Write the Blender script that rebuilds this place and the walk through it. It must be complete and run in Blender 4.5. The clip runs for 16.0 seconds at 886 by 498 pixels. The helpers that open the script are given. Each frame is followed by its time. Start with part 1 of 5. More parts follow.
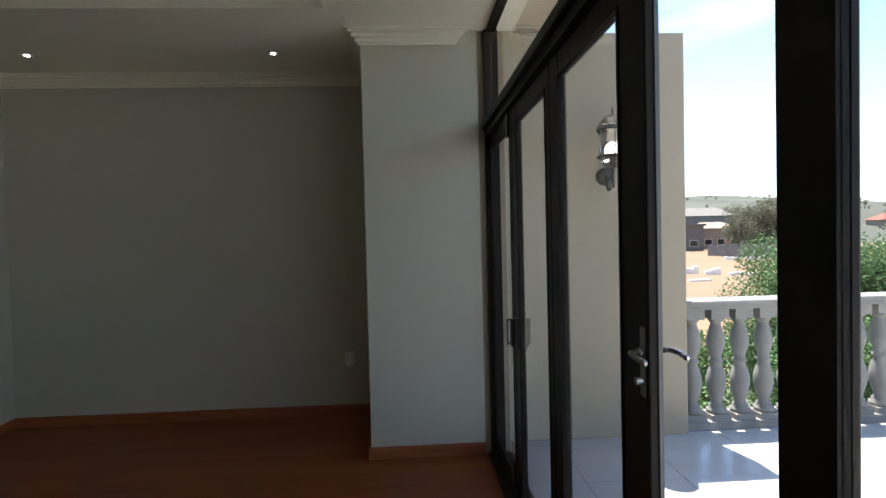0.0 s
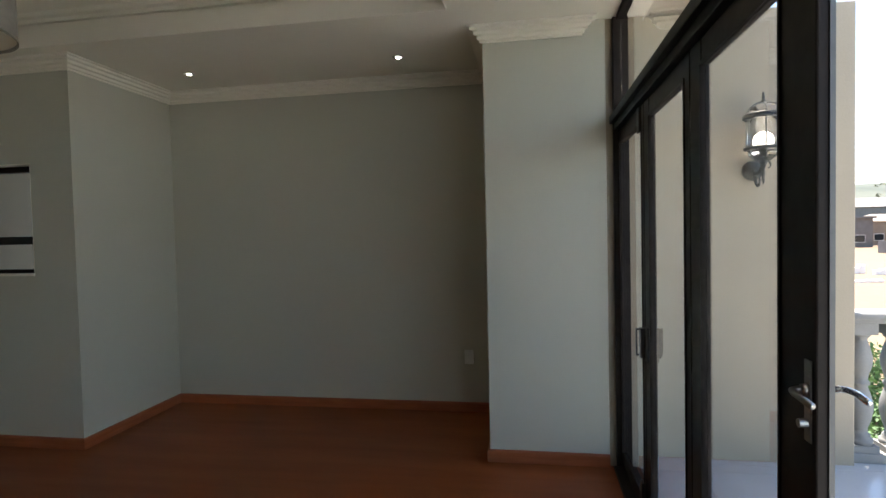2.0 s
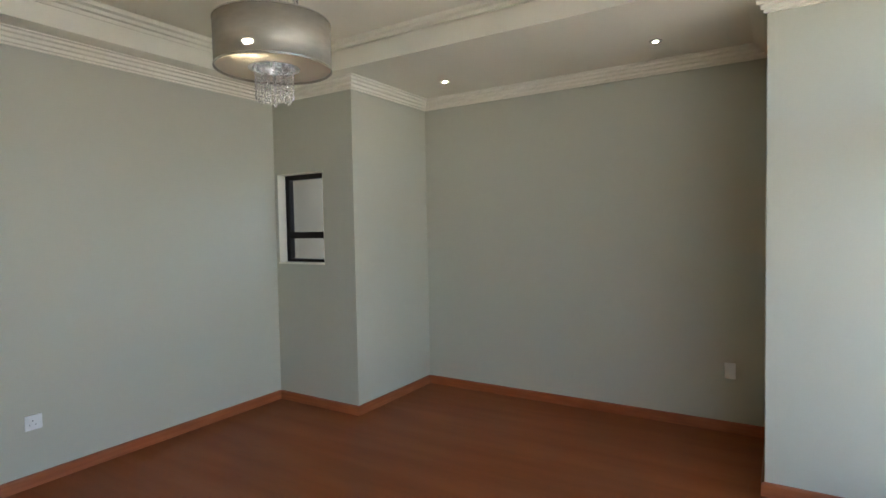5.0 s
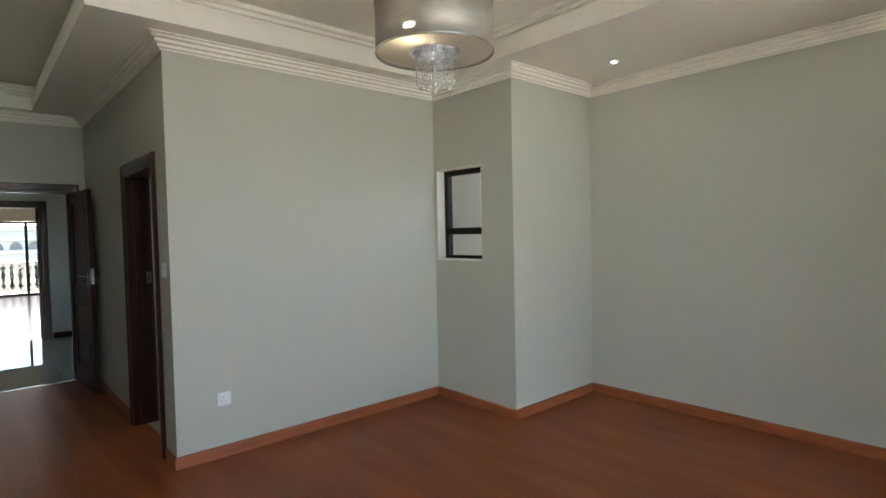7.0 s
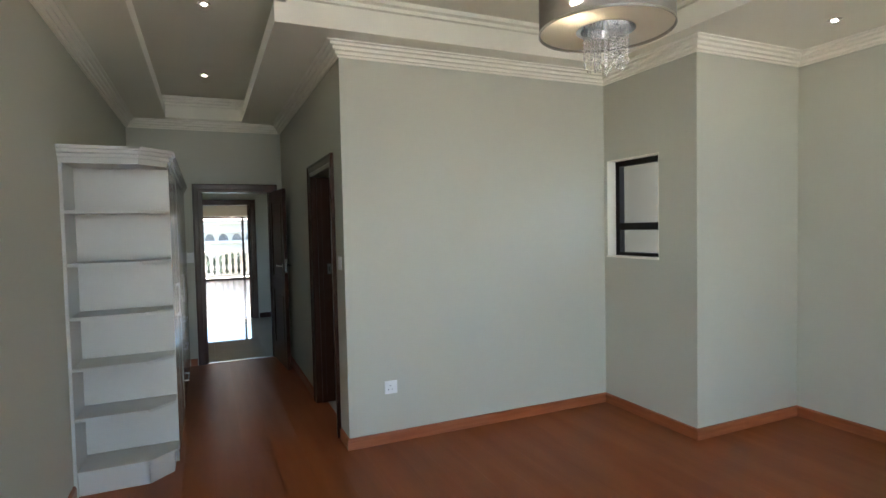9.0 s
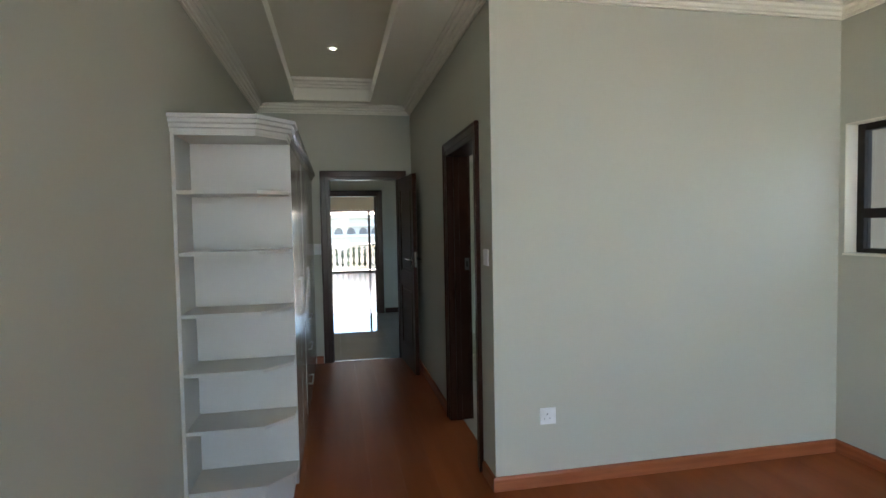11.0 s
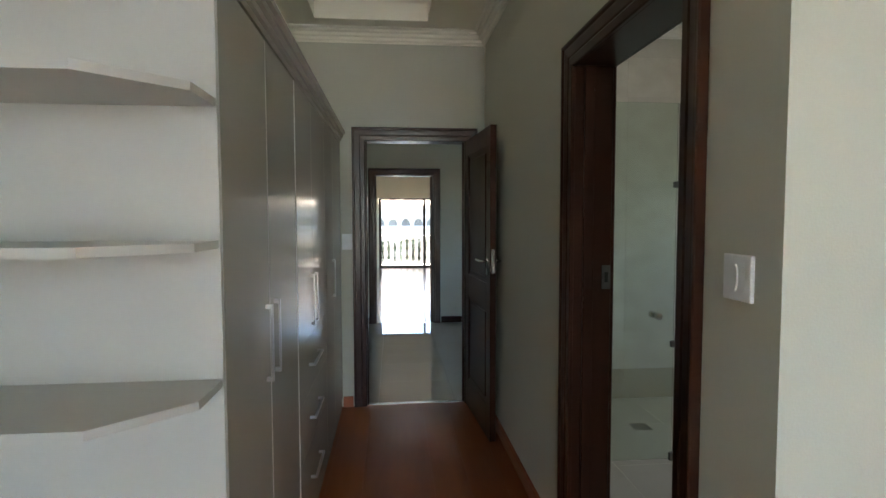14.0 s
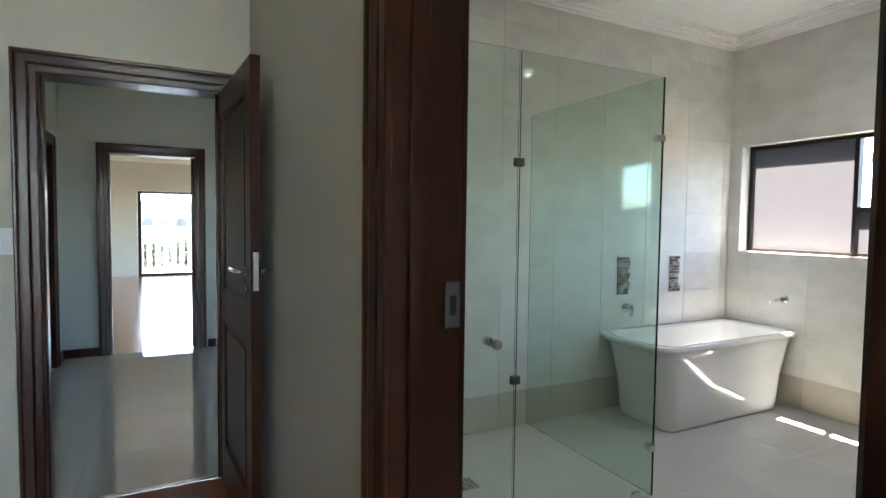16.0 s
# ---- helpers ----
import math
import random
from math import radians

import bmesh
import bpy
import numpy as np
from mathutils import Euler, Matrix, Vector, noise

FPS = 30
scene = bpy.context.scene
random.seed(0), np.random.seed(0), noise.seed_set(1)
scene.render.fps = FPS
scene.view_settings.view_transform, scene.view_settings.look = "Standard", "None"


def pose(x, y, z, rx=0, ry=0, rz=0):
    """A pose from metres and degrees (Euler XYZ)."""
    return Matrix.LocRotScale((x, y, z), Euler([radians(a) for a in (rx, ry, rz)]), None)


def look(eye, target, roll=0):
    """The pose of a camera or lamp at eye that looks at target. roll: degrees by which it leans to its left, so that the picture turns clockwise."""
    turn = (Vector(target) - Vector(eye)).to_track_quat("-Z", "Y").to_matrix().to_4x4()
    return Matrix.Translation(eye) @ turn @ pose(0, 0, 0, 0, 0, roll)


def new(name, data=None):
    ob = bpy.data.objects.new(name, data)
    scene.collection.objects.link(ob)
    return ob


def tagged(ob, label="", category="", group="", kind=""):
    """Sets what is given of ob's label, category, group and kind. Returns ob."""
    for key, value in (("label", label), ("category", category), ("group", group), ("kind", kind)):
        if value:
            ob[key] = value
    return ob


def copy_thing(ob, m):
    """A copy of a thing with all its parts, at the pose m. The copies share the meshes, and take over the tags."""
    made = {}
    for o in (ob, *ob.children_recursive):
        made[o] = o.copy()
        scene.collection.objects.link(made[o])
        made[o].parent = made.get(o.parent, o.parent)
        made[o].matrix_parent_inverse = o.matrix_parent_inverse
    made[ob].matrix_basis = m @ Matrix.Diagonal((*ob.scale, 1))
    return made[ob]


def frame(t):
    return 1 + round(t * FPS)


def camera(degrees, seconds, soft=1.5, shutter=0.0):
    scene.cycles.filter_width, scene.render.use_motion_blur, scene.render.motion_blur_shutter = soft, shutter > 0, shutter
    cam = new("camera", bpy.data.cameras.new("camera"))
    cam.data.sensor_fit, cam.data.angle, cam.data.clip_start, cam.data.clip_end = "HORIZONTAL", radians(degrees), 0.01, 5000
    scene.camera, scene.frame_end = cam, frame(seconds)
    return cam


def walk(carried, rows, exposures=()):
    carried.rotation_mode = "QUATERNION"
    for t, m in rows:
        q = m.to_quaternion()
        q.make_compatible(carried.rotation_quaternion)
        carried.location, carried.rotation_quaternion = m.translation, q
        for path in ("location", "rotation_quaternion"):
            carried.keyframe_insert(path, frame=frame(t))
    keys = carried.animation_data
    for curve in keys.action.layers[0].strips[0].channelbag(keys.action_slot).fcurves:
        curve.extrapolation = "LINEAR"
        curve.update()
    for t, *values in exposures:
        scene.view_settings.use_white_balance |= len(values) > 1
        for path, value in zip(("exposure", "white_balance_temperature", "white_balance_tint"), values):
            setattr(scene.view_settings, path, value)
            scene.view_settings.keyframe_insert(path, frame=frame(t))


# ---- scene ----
cam = camera(79.0, 16.0)
PATH = [
    (0, (0.788, 0.472, 1.487), (0.903, 2.468, 1.433), -1.4),
    (0.5, (0.8, 0.48, 1.505), (0.822, 2.478, 1.447), -1.4),
    (1, (0.795, 0.498, 1.509), (0.714, 2.495, 1.449), -1.4),
    (1.5, (0.797, 0.51, 1.528), (0.595, 2.498, 1.46), -1.4),
    (2, (0.783, 0.527, 1.535), (0.454, 2.499, 1.466), -1.3),
    (2.5, (0.735, 0.506, 1.556), (0.293, 2.456, 1.483), -1.3),
    (3, (0.717, 0.5, 1.572), (0.147, 2.416, 1.496), -1.3),
    (3.5, (0.68, 0.499, 1.578), (0.001, 2.378, 1.501), -1.3),
    (4, (0.655, 0.51, 1.584), (-0.144, 2.34, 1.503), -1.2),
    (4.5, (0.6, 0.503, 1.586), (-0.334, 2.269, 1.502), -1.2),
    (5, (0.554, 0.496, 1.586), (-0.51, 2.188, 1.502), -1.1),
    (7.5, (0.357, 0.696, 1.532), (-1.24, 1.9, 1.464), -1.3),
    (8, (0.346, 0.74, 1.551), (-1.342, 1.81, 1.478), -1.3),
    (8.5, (0.316, 0.758, 1.564), (-1.448, 1.698, 1.483), -1.3),
    (9, (0.275, 0.743, 1.559), (-1.554, 1.55, 1.477), -1.25),
    (9.5, (0.183, 0.727, 1.554), (-1.692, 1.417, 1.469), -1.2),
    (10, (-0.013, 0.711, 1.538), (-1.929, 1.28, 1.454), -1.2),
    (12.5, (-1.537, 0.906, 1.447), (-3.521, 1.137, 1.342), -0.54),
    (13, (-1.859, 0.91, 1.428), (-3.848, 1.096, 1.321), -0.32),
    (13.5, (-2.194, 0.901, 1.431), (-4.184, 1.072, 1.322), -0.21),
    (14, (-2.509, 0.914, 1.436), (-4.497, 1.102, 1.324), -0.13),
    (14.5, (-2.816, 0.943, 1.421), (-4.795, 1.211, 1.306), 0.26),
    (15, (-3.094, 0.979, 1.424), (-5.036, 1.442, 1.312), 0.48),
    (15.5, (-3.349, 1.094, 1.396), (-5.217, 1.798, 1.29), 0.51),
    (16, (-3.595, 1.247, 1.371), (-5.378, 2.148, 1.274), 0.71),
]
walk(cam, [(t, look(eye, target, roll)) for t, eye, target, roll in PATH], exposures=[(0.0, 1.7, 6500.0, 10.0), (0.5, 1.98, 6600.0, 10.0), (1.0, 2.07, 6650.0, 10.0), (2.0, 2.25, 6650.0, 10.0), (3.0, 2.77, 6700.0, 10.0),
                                                                                    (4.0, 3.2, 6700.0, 10.0), (5.0, 3.36, 6650.0, 10.0), (7.5, 3.65, 6600.0, 10.0), (9.0, 3.66, 6600.0, 10.0), (12.5, 3.66, 6450.0, 10.0), (14.5, 4.34, 6950.0, 10.0),
                                                                                    (15.0, 4.5, 6850.0, 10.0), (16.0, 4.88, 6300.0, 10.0)])

# ---- world, sun ----
SUN_EL, SUN_AZ = 75.0, -14.0            # degrees; azimuth from +y towards +x
world = bpy.data.worlds.new("sky")
scene.world = world
world.use_nodes = True
wt = world.node_tree
sky = wt.nodes.new("ShaderNodeTexSky")
sky.sky_type, sky.sun_disc = "NISHITA", False
sky.sun_elevation, sky.sun_rotation = radians(SUN_EL), radians(SUN_AZ)
sky.dust_density, sky.ozone_density = 0.35, 2.6
# thin fair-weather clouds over the sky
wco = wt.nodes.new("ShaderNodeTexCoord")
wmap = wt.nodes.new("ShaderNodeMapping")
wmap.inputs["Scale"].default_value = (1.6, 1.6, 5.0)
wno = wt.nodes.new("ShaderNodeTexNoise")
wno.inputs["Scale"].default_value, wno.inputs["Detail"].default_value = 1.7, 6.0
wra = wt.nodes.new("ShaderNodeMapRange")
wra.inputs[1].default_value, wra.inputs[2].default_value, wra.inputs[4].default_value = 0.54, 0.76, 0.30
wmx = wt.nodes.new("ShaderNodeMix")
wmx.data_type = "RGBA"
wmx.inputs[7].default_value = (6.0, 6.1, 6.3, 1)
wt.links.new(wco.outputs["Generated"], wmap.inputs[0])
wt.links.new(wmap.outputs[0], wno.inputs["Vector"])
wt.links.new(wno.outputs["Fac"], wra.inputs[0])
wt.links.new(wra.outputs[0], wmx.inputs[0])
wt.links.new(sky.outputs[0], wmx.inputs[6])
wt.links.new(wmx.outputs[2], wt.nodes["Background"].inputs[0])
wt.nodes["Background"].inputs[1].default_value = 0.12
sun_data = bpy.data.lights.new("sun", "SUN")
sun_data.energy, sun_data.angle, sun_data.color = 5.0, radians(0.5), (1.0, 0.94, 0.85)
sun = new("sun", sun_data)
se, sa = radians(SUN_EL), radians(SUN_AZ)
SUN_DIR = Vector((math.sin(sa) * math.cos(se), math.cos(sa) * math.cos(se), math.sin(se)))
sun.matrix_world = look(SUN_DIR * 60, (0, 0, 0))

# lamps of the four lit bathroom downlights
for lx, ly, watts in ((-5.0, 3.4, 0.35), (-5.0, 4.5, 1.2), (-5.9, 2.6, 0.15), (-4.2, 2.9, 0.15)):
    spot_data = bpy.data.lights.new("bathroom_spot", "SPOT")
    spot_data.energy, spot_data.spot_size, spot_data.spot_blend, spot_data.shadow_soft_size = watts, radians(160), 1.0, 0.03
    spot_data.color = (1.0, 0.98, 0.95)
    new("bathroom_spot", spot_data).matrix_world = look((lx, ly, 2.895), (lx, ly, 0))

# ---- materials ----
def mat(name, c1, c2=None, scale=6.0, rough=0.5, metal=0.0, bump=0.0, bump_scale=60.0, stretch=(1, 1, 1), coat=0.0,
        by_object=0.0, by_island=0.0, fine=0.0, rough_var=0.0, emit=None, spec=0.5):
    m = bpy.data.materials.new(name)
    m.use_nodes = True
    nt = m.node_tree
    b = nt.nodes["Principled BSDF"]
    b.inputs["Roughness"].default_value, b.inputs["Metallic"].default_value = rough, metal
    b.inputs["Coat Weight"].default_value = coat
    b.inputs["Coat Roughness"].default_value = 0.08
    b.inputs["Specular IOR Level"].default_value = spec
    c2 = c2 or tuple(0.88 * v for v in c1)
    co = nt.nodes.new("ShaderNodeNewGeometry")
    mp = nt.nodes.new("ShaderNodeMapping")
    mp.inputs["Scale"].default_value = stretch
    nt.links.new(co.outputs["Position"], mp.inputs["Vector"])
    n1 = nt.nodes.new("ShaderNodeTexNoise")
    n1.inputs["Scale"].default_value, n1.inputs["Detail"].default_value = scale, 5.0
    nt.links.new(mp.outputs[0], n1.inputs["Vector"])
    mix = nt.nodes.new("ShaderNodeMix")
    mix.data_type = "RGBA"
    mix.inputs[6].default_value, mix.inputs[7].default_value = (*c1, 1), (*c2, 1)
    ramp = nt.nodes.new("ShaderNodeMapRange")
    ramp.inputs[1].default_value, ramp.inputs[2].default_value = 0.35, 0.65
    nt.links.new(n1.outputs["Fac"], ramp.inputs[0])
    nt.links.new(ramp.outputs[0], mix.inputs[0])
    out = mix.outputs[2]
    n2 = nt.nodes.new("ShaderNodeTexNoise")
    n2.inputs["Scale"].default_value, n2.inputs["Detail"].default_value = bump_scale, 4.0
    nt.links.new(mp.outputs[0], n2.inputs["Vector"])

    def darken(out, socket, amount):
        r = nt.nodes.new("ShaderNodeMapRange")
        r.inputs[3].default_value, r.inputs[4].default_value = 1 - amount, 1 + amount
        nt.links.new(socket, r.inputs[0])
        v = nt.nodes.new("ShaderNodeMix")
        v.data_type, v.blend_type = "RGBA", "MULTIPLY"
        v.inputs[0].default_value = 1.0
        nt.links.new(out, v.inputs[6])
        nt.links.new(r.outputs[0], v.inputs[7])
        return v.outputs[2]

    if fine:
        out = darken(out, n2.outputs["Fac"], fine)
    if by_object:
        out = darken(out, nt.nodes.new("ShaderNodeObjectInfo").outputs["Random"], by_object)
    if by_island:
        out = darken(out, co.outputs["Random Per Island"], by_island)
    nt.links.new(out, b.inputs["Base Color"])
    if rough_var:
        r = nt.nodes.new("ShaderNodeMapRange")
        r.inputs[3].default_value, r.inputs[4].default_value = max(0.02, rough - rough_var), rough + rough_var
        nt.links.new(n1.outputs["Fac"], r.inputs[0])
        nt.links.new(r.outputs[0], b.inputs["Roughness"])
    if bump:
        bp = nt.nodes.new("ShaderNodeBump")
        bp.inputs["Strength"].default_value, bp.inputs["Distance"].default_value = bump, 0.004
        nt.links.new(n2.outputs["Fac"], bp.inputs["Height"])
        nt.links.new(bp.outputs[0], b.inputs["Normal"])
    if emit:
        b.inputs["Emission Color"].default_value = (*emit[0], 1)
        b.inputs["Emission Strength"].default_value = emit[1]
    return m


def glass_mat(name, color=(1, 1, 1), rough=0.0, ior=1.45):
    m = bpy.data.materials.new(name)
    m.use_nodes = True
    b = m.node_tree.nodes["Principled BSDF"]
    b.inputs["Base Color"].default_value = (*color, 1)
    b.inputs["Transmission Weight"].default_value = 1.0
    b.inputs["Roughness"].default_value, b.inputs["IOR"].default_value = rough, ior
    return m


WALL = mat("wall_paint", (0.525, 0.510, 0.418), (0.507, 0.492, 0.402), 0.7, 0.62, bump=0.12, bump_scale=180, fine=0.03)
HALLWALL = mat("hall_paint", (0.60, 0.625, 0.555), (0.58, 0.605, 0.535), 0.7, 0.6, bump=0.12, bump_scale=180, fine=0.03)
CEIL = mat("ceiling_paint", (0.86, 0.82, 0.69), (0.83, 0.79, 0.66), 1.2, 0.7, bump=0.06, bump_scale=120)
BATHCEIL = mat("white_ceiling_paint", (0.90, 0.89, 0.87), (0.88, 0.87, 0.85), 1.2, 0.6, bump=0.05, bump_scale=120)
TRIM = mat("cornice_paint", (0.87, 0.83, 0.71), (0.84, 0.80, 0.68), 3, 0.5)
OUTWALL = mat("beige_plaster", (0.335, 0.280, 0.205), (0.31, 0.26, 0.19), 0.9, 0.8, bump=0.3, bump_scale=90, fine=0.05)
FLOORW = mat("cherry_laminate", (0.315, 0.086, 0.025), (0.262, 0.070, 0.020), 6, 0.4, stretch=(0.12, 1.0, 1), bump_scale=26,
             by_object=0.025, fine=0.09, spec=0.24, rough_var=0.07)
# same laminate as the bedroom, made glossier to bring up the window glare
FARFLOOR = mat("glare_laminate", (0.30, 0.085, 0.03), (0.25, 0.07, 0.025), 5, 0.2, stretch=(0.12, 1.0, 1), spec=0.7, coat=0.2)
SKIRT = mat("cherry_skirting", (0.38, 0.115, 0.042), (0.30, 0.085, 0.03), 12, 0.38, stretch=(0.3, 0.3, 4), fine=0.1)
DARKWOOD = mat("dark_stained_wood", (0.052, 0.0165, 0.0078), (0.036, 0.011, 0.0055), 7, 0.28, stretch=(1.3, 1.3, 0.12), bump_scale=30, coat=0.05, fine=0.05, spec=0.26)
BRONZE = mat("bronze_aluminium", (0.022, 0.016, 0.013), (0.018, 0.013, 0.011), 20, 0.48, metal=0.0, rough_var=0.06, spec=0.16)
STEEL = mat("brushed_steel", (0.68, 0.67, 0.65), None, 40, 0.26, metal=1.0, stretch=(1, 1, 6))
DULLALU = mat("dull_aluminium", (0.13, 0.13, 0.13), None, 20, 0.5, metal=0.5)
HANDLESTEEL = mat("satin_steel", (0.38, 0.36, 0.33), None, 40, 0.3, metal=1.0, stretch=(1, 1, 6))
CHROME = mat("chrome", (0.75, 0.75, 0.76), None, 10, 0.08, metal=1.0)
MELAMINE = mat("white_melamine", (0.545, 0.525, 0.475), (0.525, 0.505, 0.455), 3, 0.38, fine=0.02)
GLOSSDOOR = mat("gloss_grey_foil", (0.41, 0.378, 0.320), (0.39, 0.358, 0.303), 2, 0.24, coat=0.25, rough_var=0.04)
PLASTIC = mat("white_plastic", (0.86, 0.855, 0.84), None, 10, 0.35)
BLACKPL = mat("black_plastic", (0.015, 0.015, 0.015), None, 10, 0.4)
GLASS = glass_mat("clear_glass")
SHOWERGLASS = glass_mat("greenish_safety_glass", (0.80, 0.91, 0.858))
FROST = mat("frosted_glass", (0.145, 0.14, 0.148), None, 60, 0.3)
_ft = FROST.node_tree
_ftl = _ft.nodes.new("ShaderNodeBsdfTranslucent")
_ftl.inputs[0].default_value = (0.107, 0.102, 0.108, 1)
_fm = _ft.nodes.new("ShaderNodeMixShader")
_fm.inputs[0].default_value = 0.5
_ft.links.new(_ft.nodes["Principled BSDF"].outputs[0], _fm.inputs[1])
_ft.links.new(_ftl.outputs[0], _fm.inputs[2])
_ft.links.new(_fm.outputs[0], _ft.nodes["Material Output"].inputs[0])
CRYSTAL = glass_mat("crystal", (1, 1, 1), 0.0, 1.55)
HALLTILE = mat("polished_porcelain", (0.50, 0.455, 0.37), (0.475, 0.43, 0.35), 3, 0.02, spec=1.0, by_object=0.03, fine=0.03)
BATHTILE = mat("cream_wall_tile", (0.735, 0.72, 0.675), (0.66, 0.64, 0.59), 5, 0.07, stretch=(1, 1, 1.6), by_object=0.05, fine=0.05, rough_var=0.03)
BATHSKIRT = mat("beige_tile", (0.52, 0.475, 0.395), (0.48, 0.435, 0.36), 5, 0.2, by_object=0.05)
BATHFLOOR = mat("bathroom_floor_tile", (0.50, 0.49, 0.46), (0.47, 0.46, 0.435), 4, 0.18, by_object=0.03)
GROUT = mat("grout", (0.70, 0.685, 0.64), None, 30, 0.85)
ACRYLIC = mat("white_acrylic", (0.84, 0.84, 0.84), (0.83, 0.83, 0.83), 2, 0.1, coat=0.5)
MOSAIC = mat("mosaic_glass", (0.10, 0.075, 0.065), (0.30, 0.26, 0.23), 28, 0.12, by_object=0.75)
TERRACE = mat("terrace_tile", (0.52, 0.51, 0.49), (0.48, 0.47, 0.45), 3, 0.2, by_object=0.04, fine=0.05)
CONCRETE = mat("cast_concrete", (0.235, 0.228, 0.213), (0.20, 0.193, 0.18), 5, 0.85, bump=0.35, bump_scale=110, fine=0.08)
IRON = mat("black_iron", (0.018, 0.017, 0.017), (0.03, 0.028, 0.026), 30, 0.5, bump=0.2, bump_scale=120)
LAMPGLASS = glass_mat("lantern_glass", (0.98, 0.98, 0.98))
BULB = mat("lit_bulb", (1, 1, 1), None, 5, 0.4, emit=((1.0, 0.93, 0.8), 1.4))
WARMBULB = mat("warm_bulb", (1, 1, 1), None, 5, 0.4, emit=((1.0, 0.90, 0.74), 13.0))
FAINTBULB = mat("unlit_bulb", (0.8, 0.8, 0.78), None, 5, 0.2)
SPOTLIT = mat("lit_downlight", (1, 1, 1), None, 5, 0.4, emit=((1.0, 0.97, 0.9), 12.0))
SAND = mat("sandy_ground", (0.20, 0.125, 0.07), (0.165, 0.11, 0.065), 0.06, 0.95, bump=0.3, bump_scale=2, fine=0.15)
VELD = mat("dry_grass_hill", (0.074, 0.078, 0.056), (0.046, 0.053, 0.037), 0.02, 0.95, fine=0.25, bump_scale=0.15)
LEAF = mat("green_leaves", (0.08, 0.14, 0.054), (0.057, 0.10, 0.04), 2, 0.65, by_island=0.45, spec=0.25)
LEAFDARK = mat("olive_leaves", (0.12, 0.115, 0.078), (0.09, 0.09, 0.06), 1, 0.8, by_island=0.4, spec=0.2)
# dark green that carries the shade between the far balusters
LEAFGAP = mat("gap_shade_leaves", (0.05, 0.065, 0.04), (0.035, 0.05, 0.03), 2, 0.8, by_island=0.4, spec=0.2)
ROOFPALE = mat("pale_roof_tile", (0.42, 0.37, 0.30), (0.36, 0.31, 0.25), 3, 0.85)
BARK = mat("bark", (0.10, 0.07, 0.05), (0.06, 0.045, 0.032), 8, 0.9, bump=0.5, bump_scale=30)
ROOFTILE = mat("roof_tile", (0.16, 0.13, 0.11), (0.12, 0.10, 0.085), 4, 0.85, by_object=0.2)
REDROOF = mat("red_roof_tile", (0.30, 0.085, 0.06), (0.25, 0.07, 0.05), 3, 0.85)
HOUSEW = mat("house_plaster", (0.26, 0.215, 0.165), (0.22, 0.18, 0.14), 0.5, 0.9)
GREYW = mat("grey_block_wall", (0.17, 0.16, 0.15), (0.14, 0.13, 0.12), 0.8, 0.9)
NEIGHBOURW = mat("cream_plaster", (0.56, 0.52, 0.45), (0.50, 0.46, 0.40), 0.6, 0.85)
WHITEW = mat("white_plaster", (0.72, 0.70, 0.66), (0.66, 0.63, 0.58), 0.6, 0.85)
PANEDARK = mat("dark_window_glass", (0.02, 0.025, 0.03), None, 3, 0.1)

for leaf_mat, tint in ((LEAF, (0.025, 0.042, 0.013, 1)), (LEAFDARK, (0.03, 0.032, 0.02, 1))):
    lt = leaf_mat.node_tree
    thin = lt.nodes.new("ShaderNodeBsdfTranslucent")
    thin.inputs[0].default_value = tint
    both = lt.nodes.new("ShaderNodeAddShader")
    lt.links.new(lt.nodes["Principled BSDF"].outputs[0], both.inputs[0])
    lt.links.new(thin.outputs[0], both.inputs[1])
    lt.links.new(both.outputs[0], lt.nodes["Material Output"].inputs[0])

SHADE = bpy.data.materials.new("silver_organza")
SHADE.use_nodes = True
_t = SHADE.node_tree
_b = _t.nodes["Principled BSDF"]
_b.inputs["Base Color"].default_value, _b.inputs["Roughness"].default_value = (0.47, 0.425, 0.36, 1), 0.42
_b.inputs["Metallic"].default_value = 0.4
_tr = _t.nodes.new("ShaderNodeBsdfTransparent")
_tr.inputs[0].default_value = (0.8, 0.78, 0.74, 1)
_w = _t.nodes.new("ShaderNodeTexNoise")
_w.inputs["Scale"].default_value = 9.0
_r = _t.nodes.new("ShaderNodeMapRange")
_r.inputs[3].default_value, _r.inputs[4].default_value = 0.24, 0.42
_t.links.new(_w.outputs["Fac"], _r.inputs[0])
_mx = _t.nodes.new("ShaderNodeMixShader")
_t.links.new(_r.outputs[0], _mx.inputs[0])
_t.links.new(_b.outputs[0], _mx.inputs[1])
_t.links.new(_tr.outputs[0], _mx.inputs[2])
_t.links.new(_mx.outputs[0], _t.nodes["Material Output"].inputs[0])
DIFFUSER = mat("cream_fabric_diffuser", (0.78, 0.74, 0.64), (0.74, 0.70, 0.60), 8, 0.6)
_dt = DIFFUSER.node_tree
_dtl = _dt.nodes.new("ShaderNodeBsdfTranslucent")
_dtl.inputs[0].default_value = (0.86, 0.81, 0.70, 1)
_dm = _dt.nodes.new("ShaderNodeMixShader")
_dm.inputs[0].default_value = 0.5
_dt.links.new(_dt.nodes["Principled BSDF"].outputs[0], _dm.inputs[1])
_dt.links.new(_dtl.outputs[0], _dm.inputs[2])
_dt.links.new(_dm.outputs[0], _dt.nodes["Material Output"].inputs[0])

# ---- building helpers ----
ORIGIN = {}


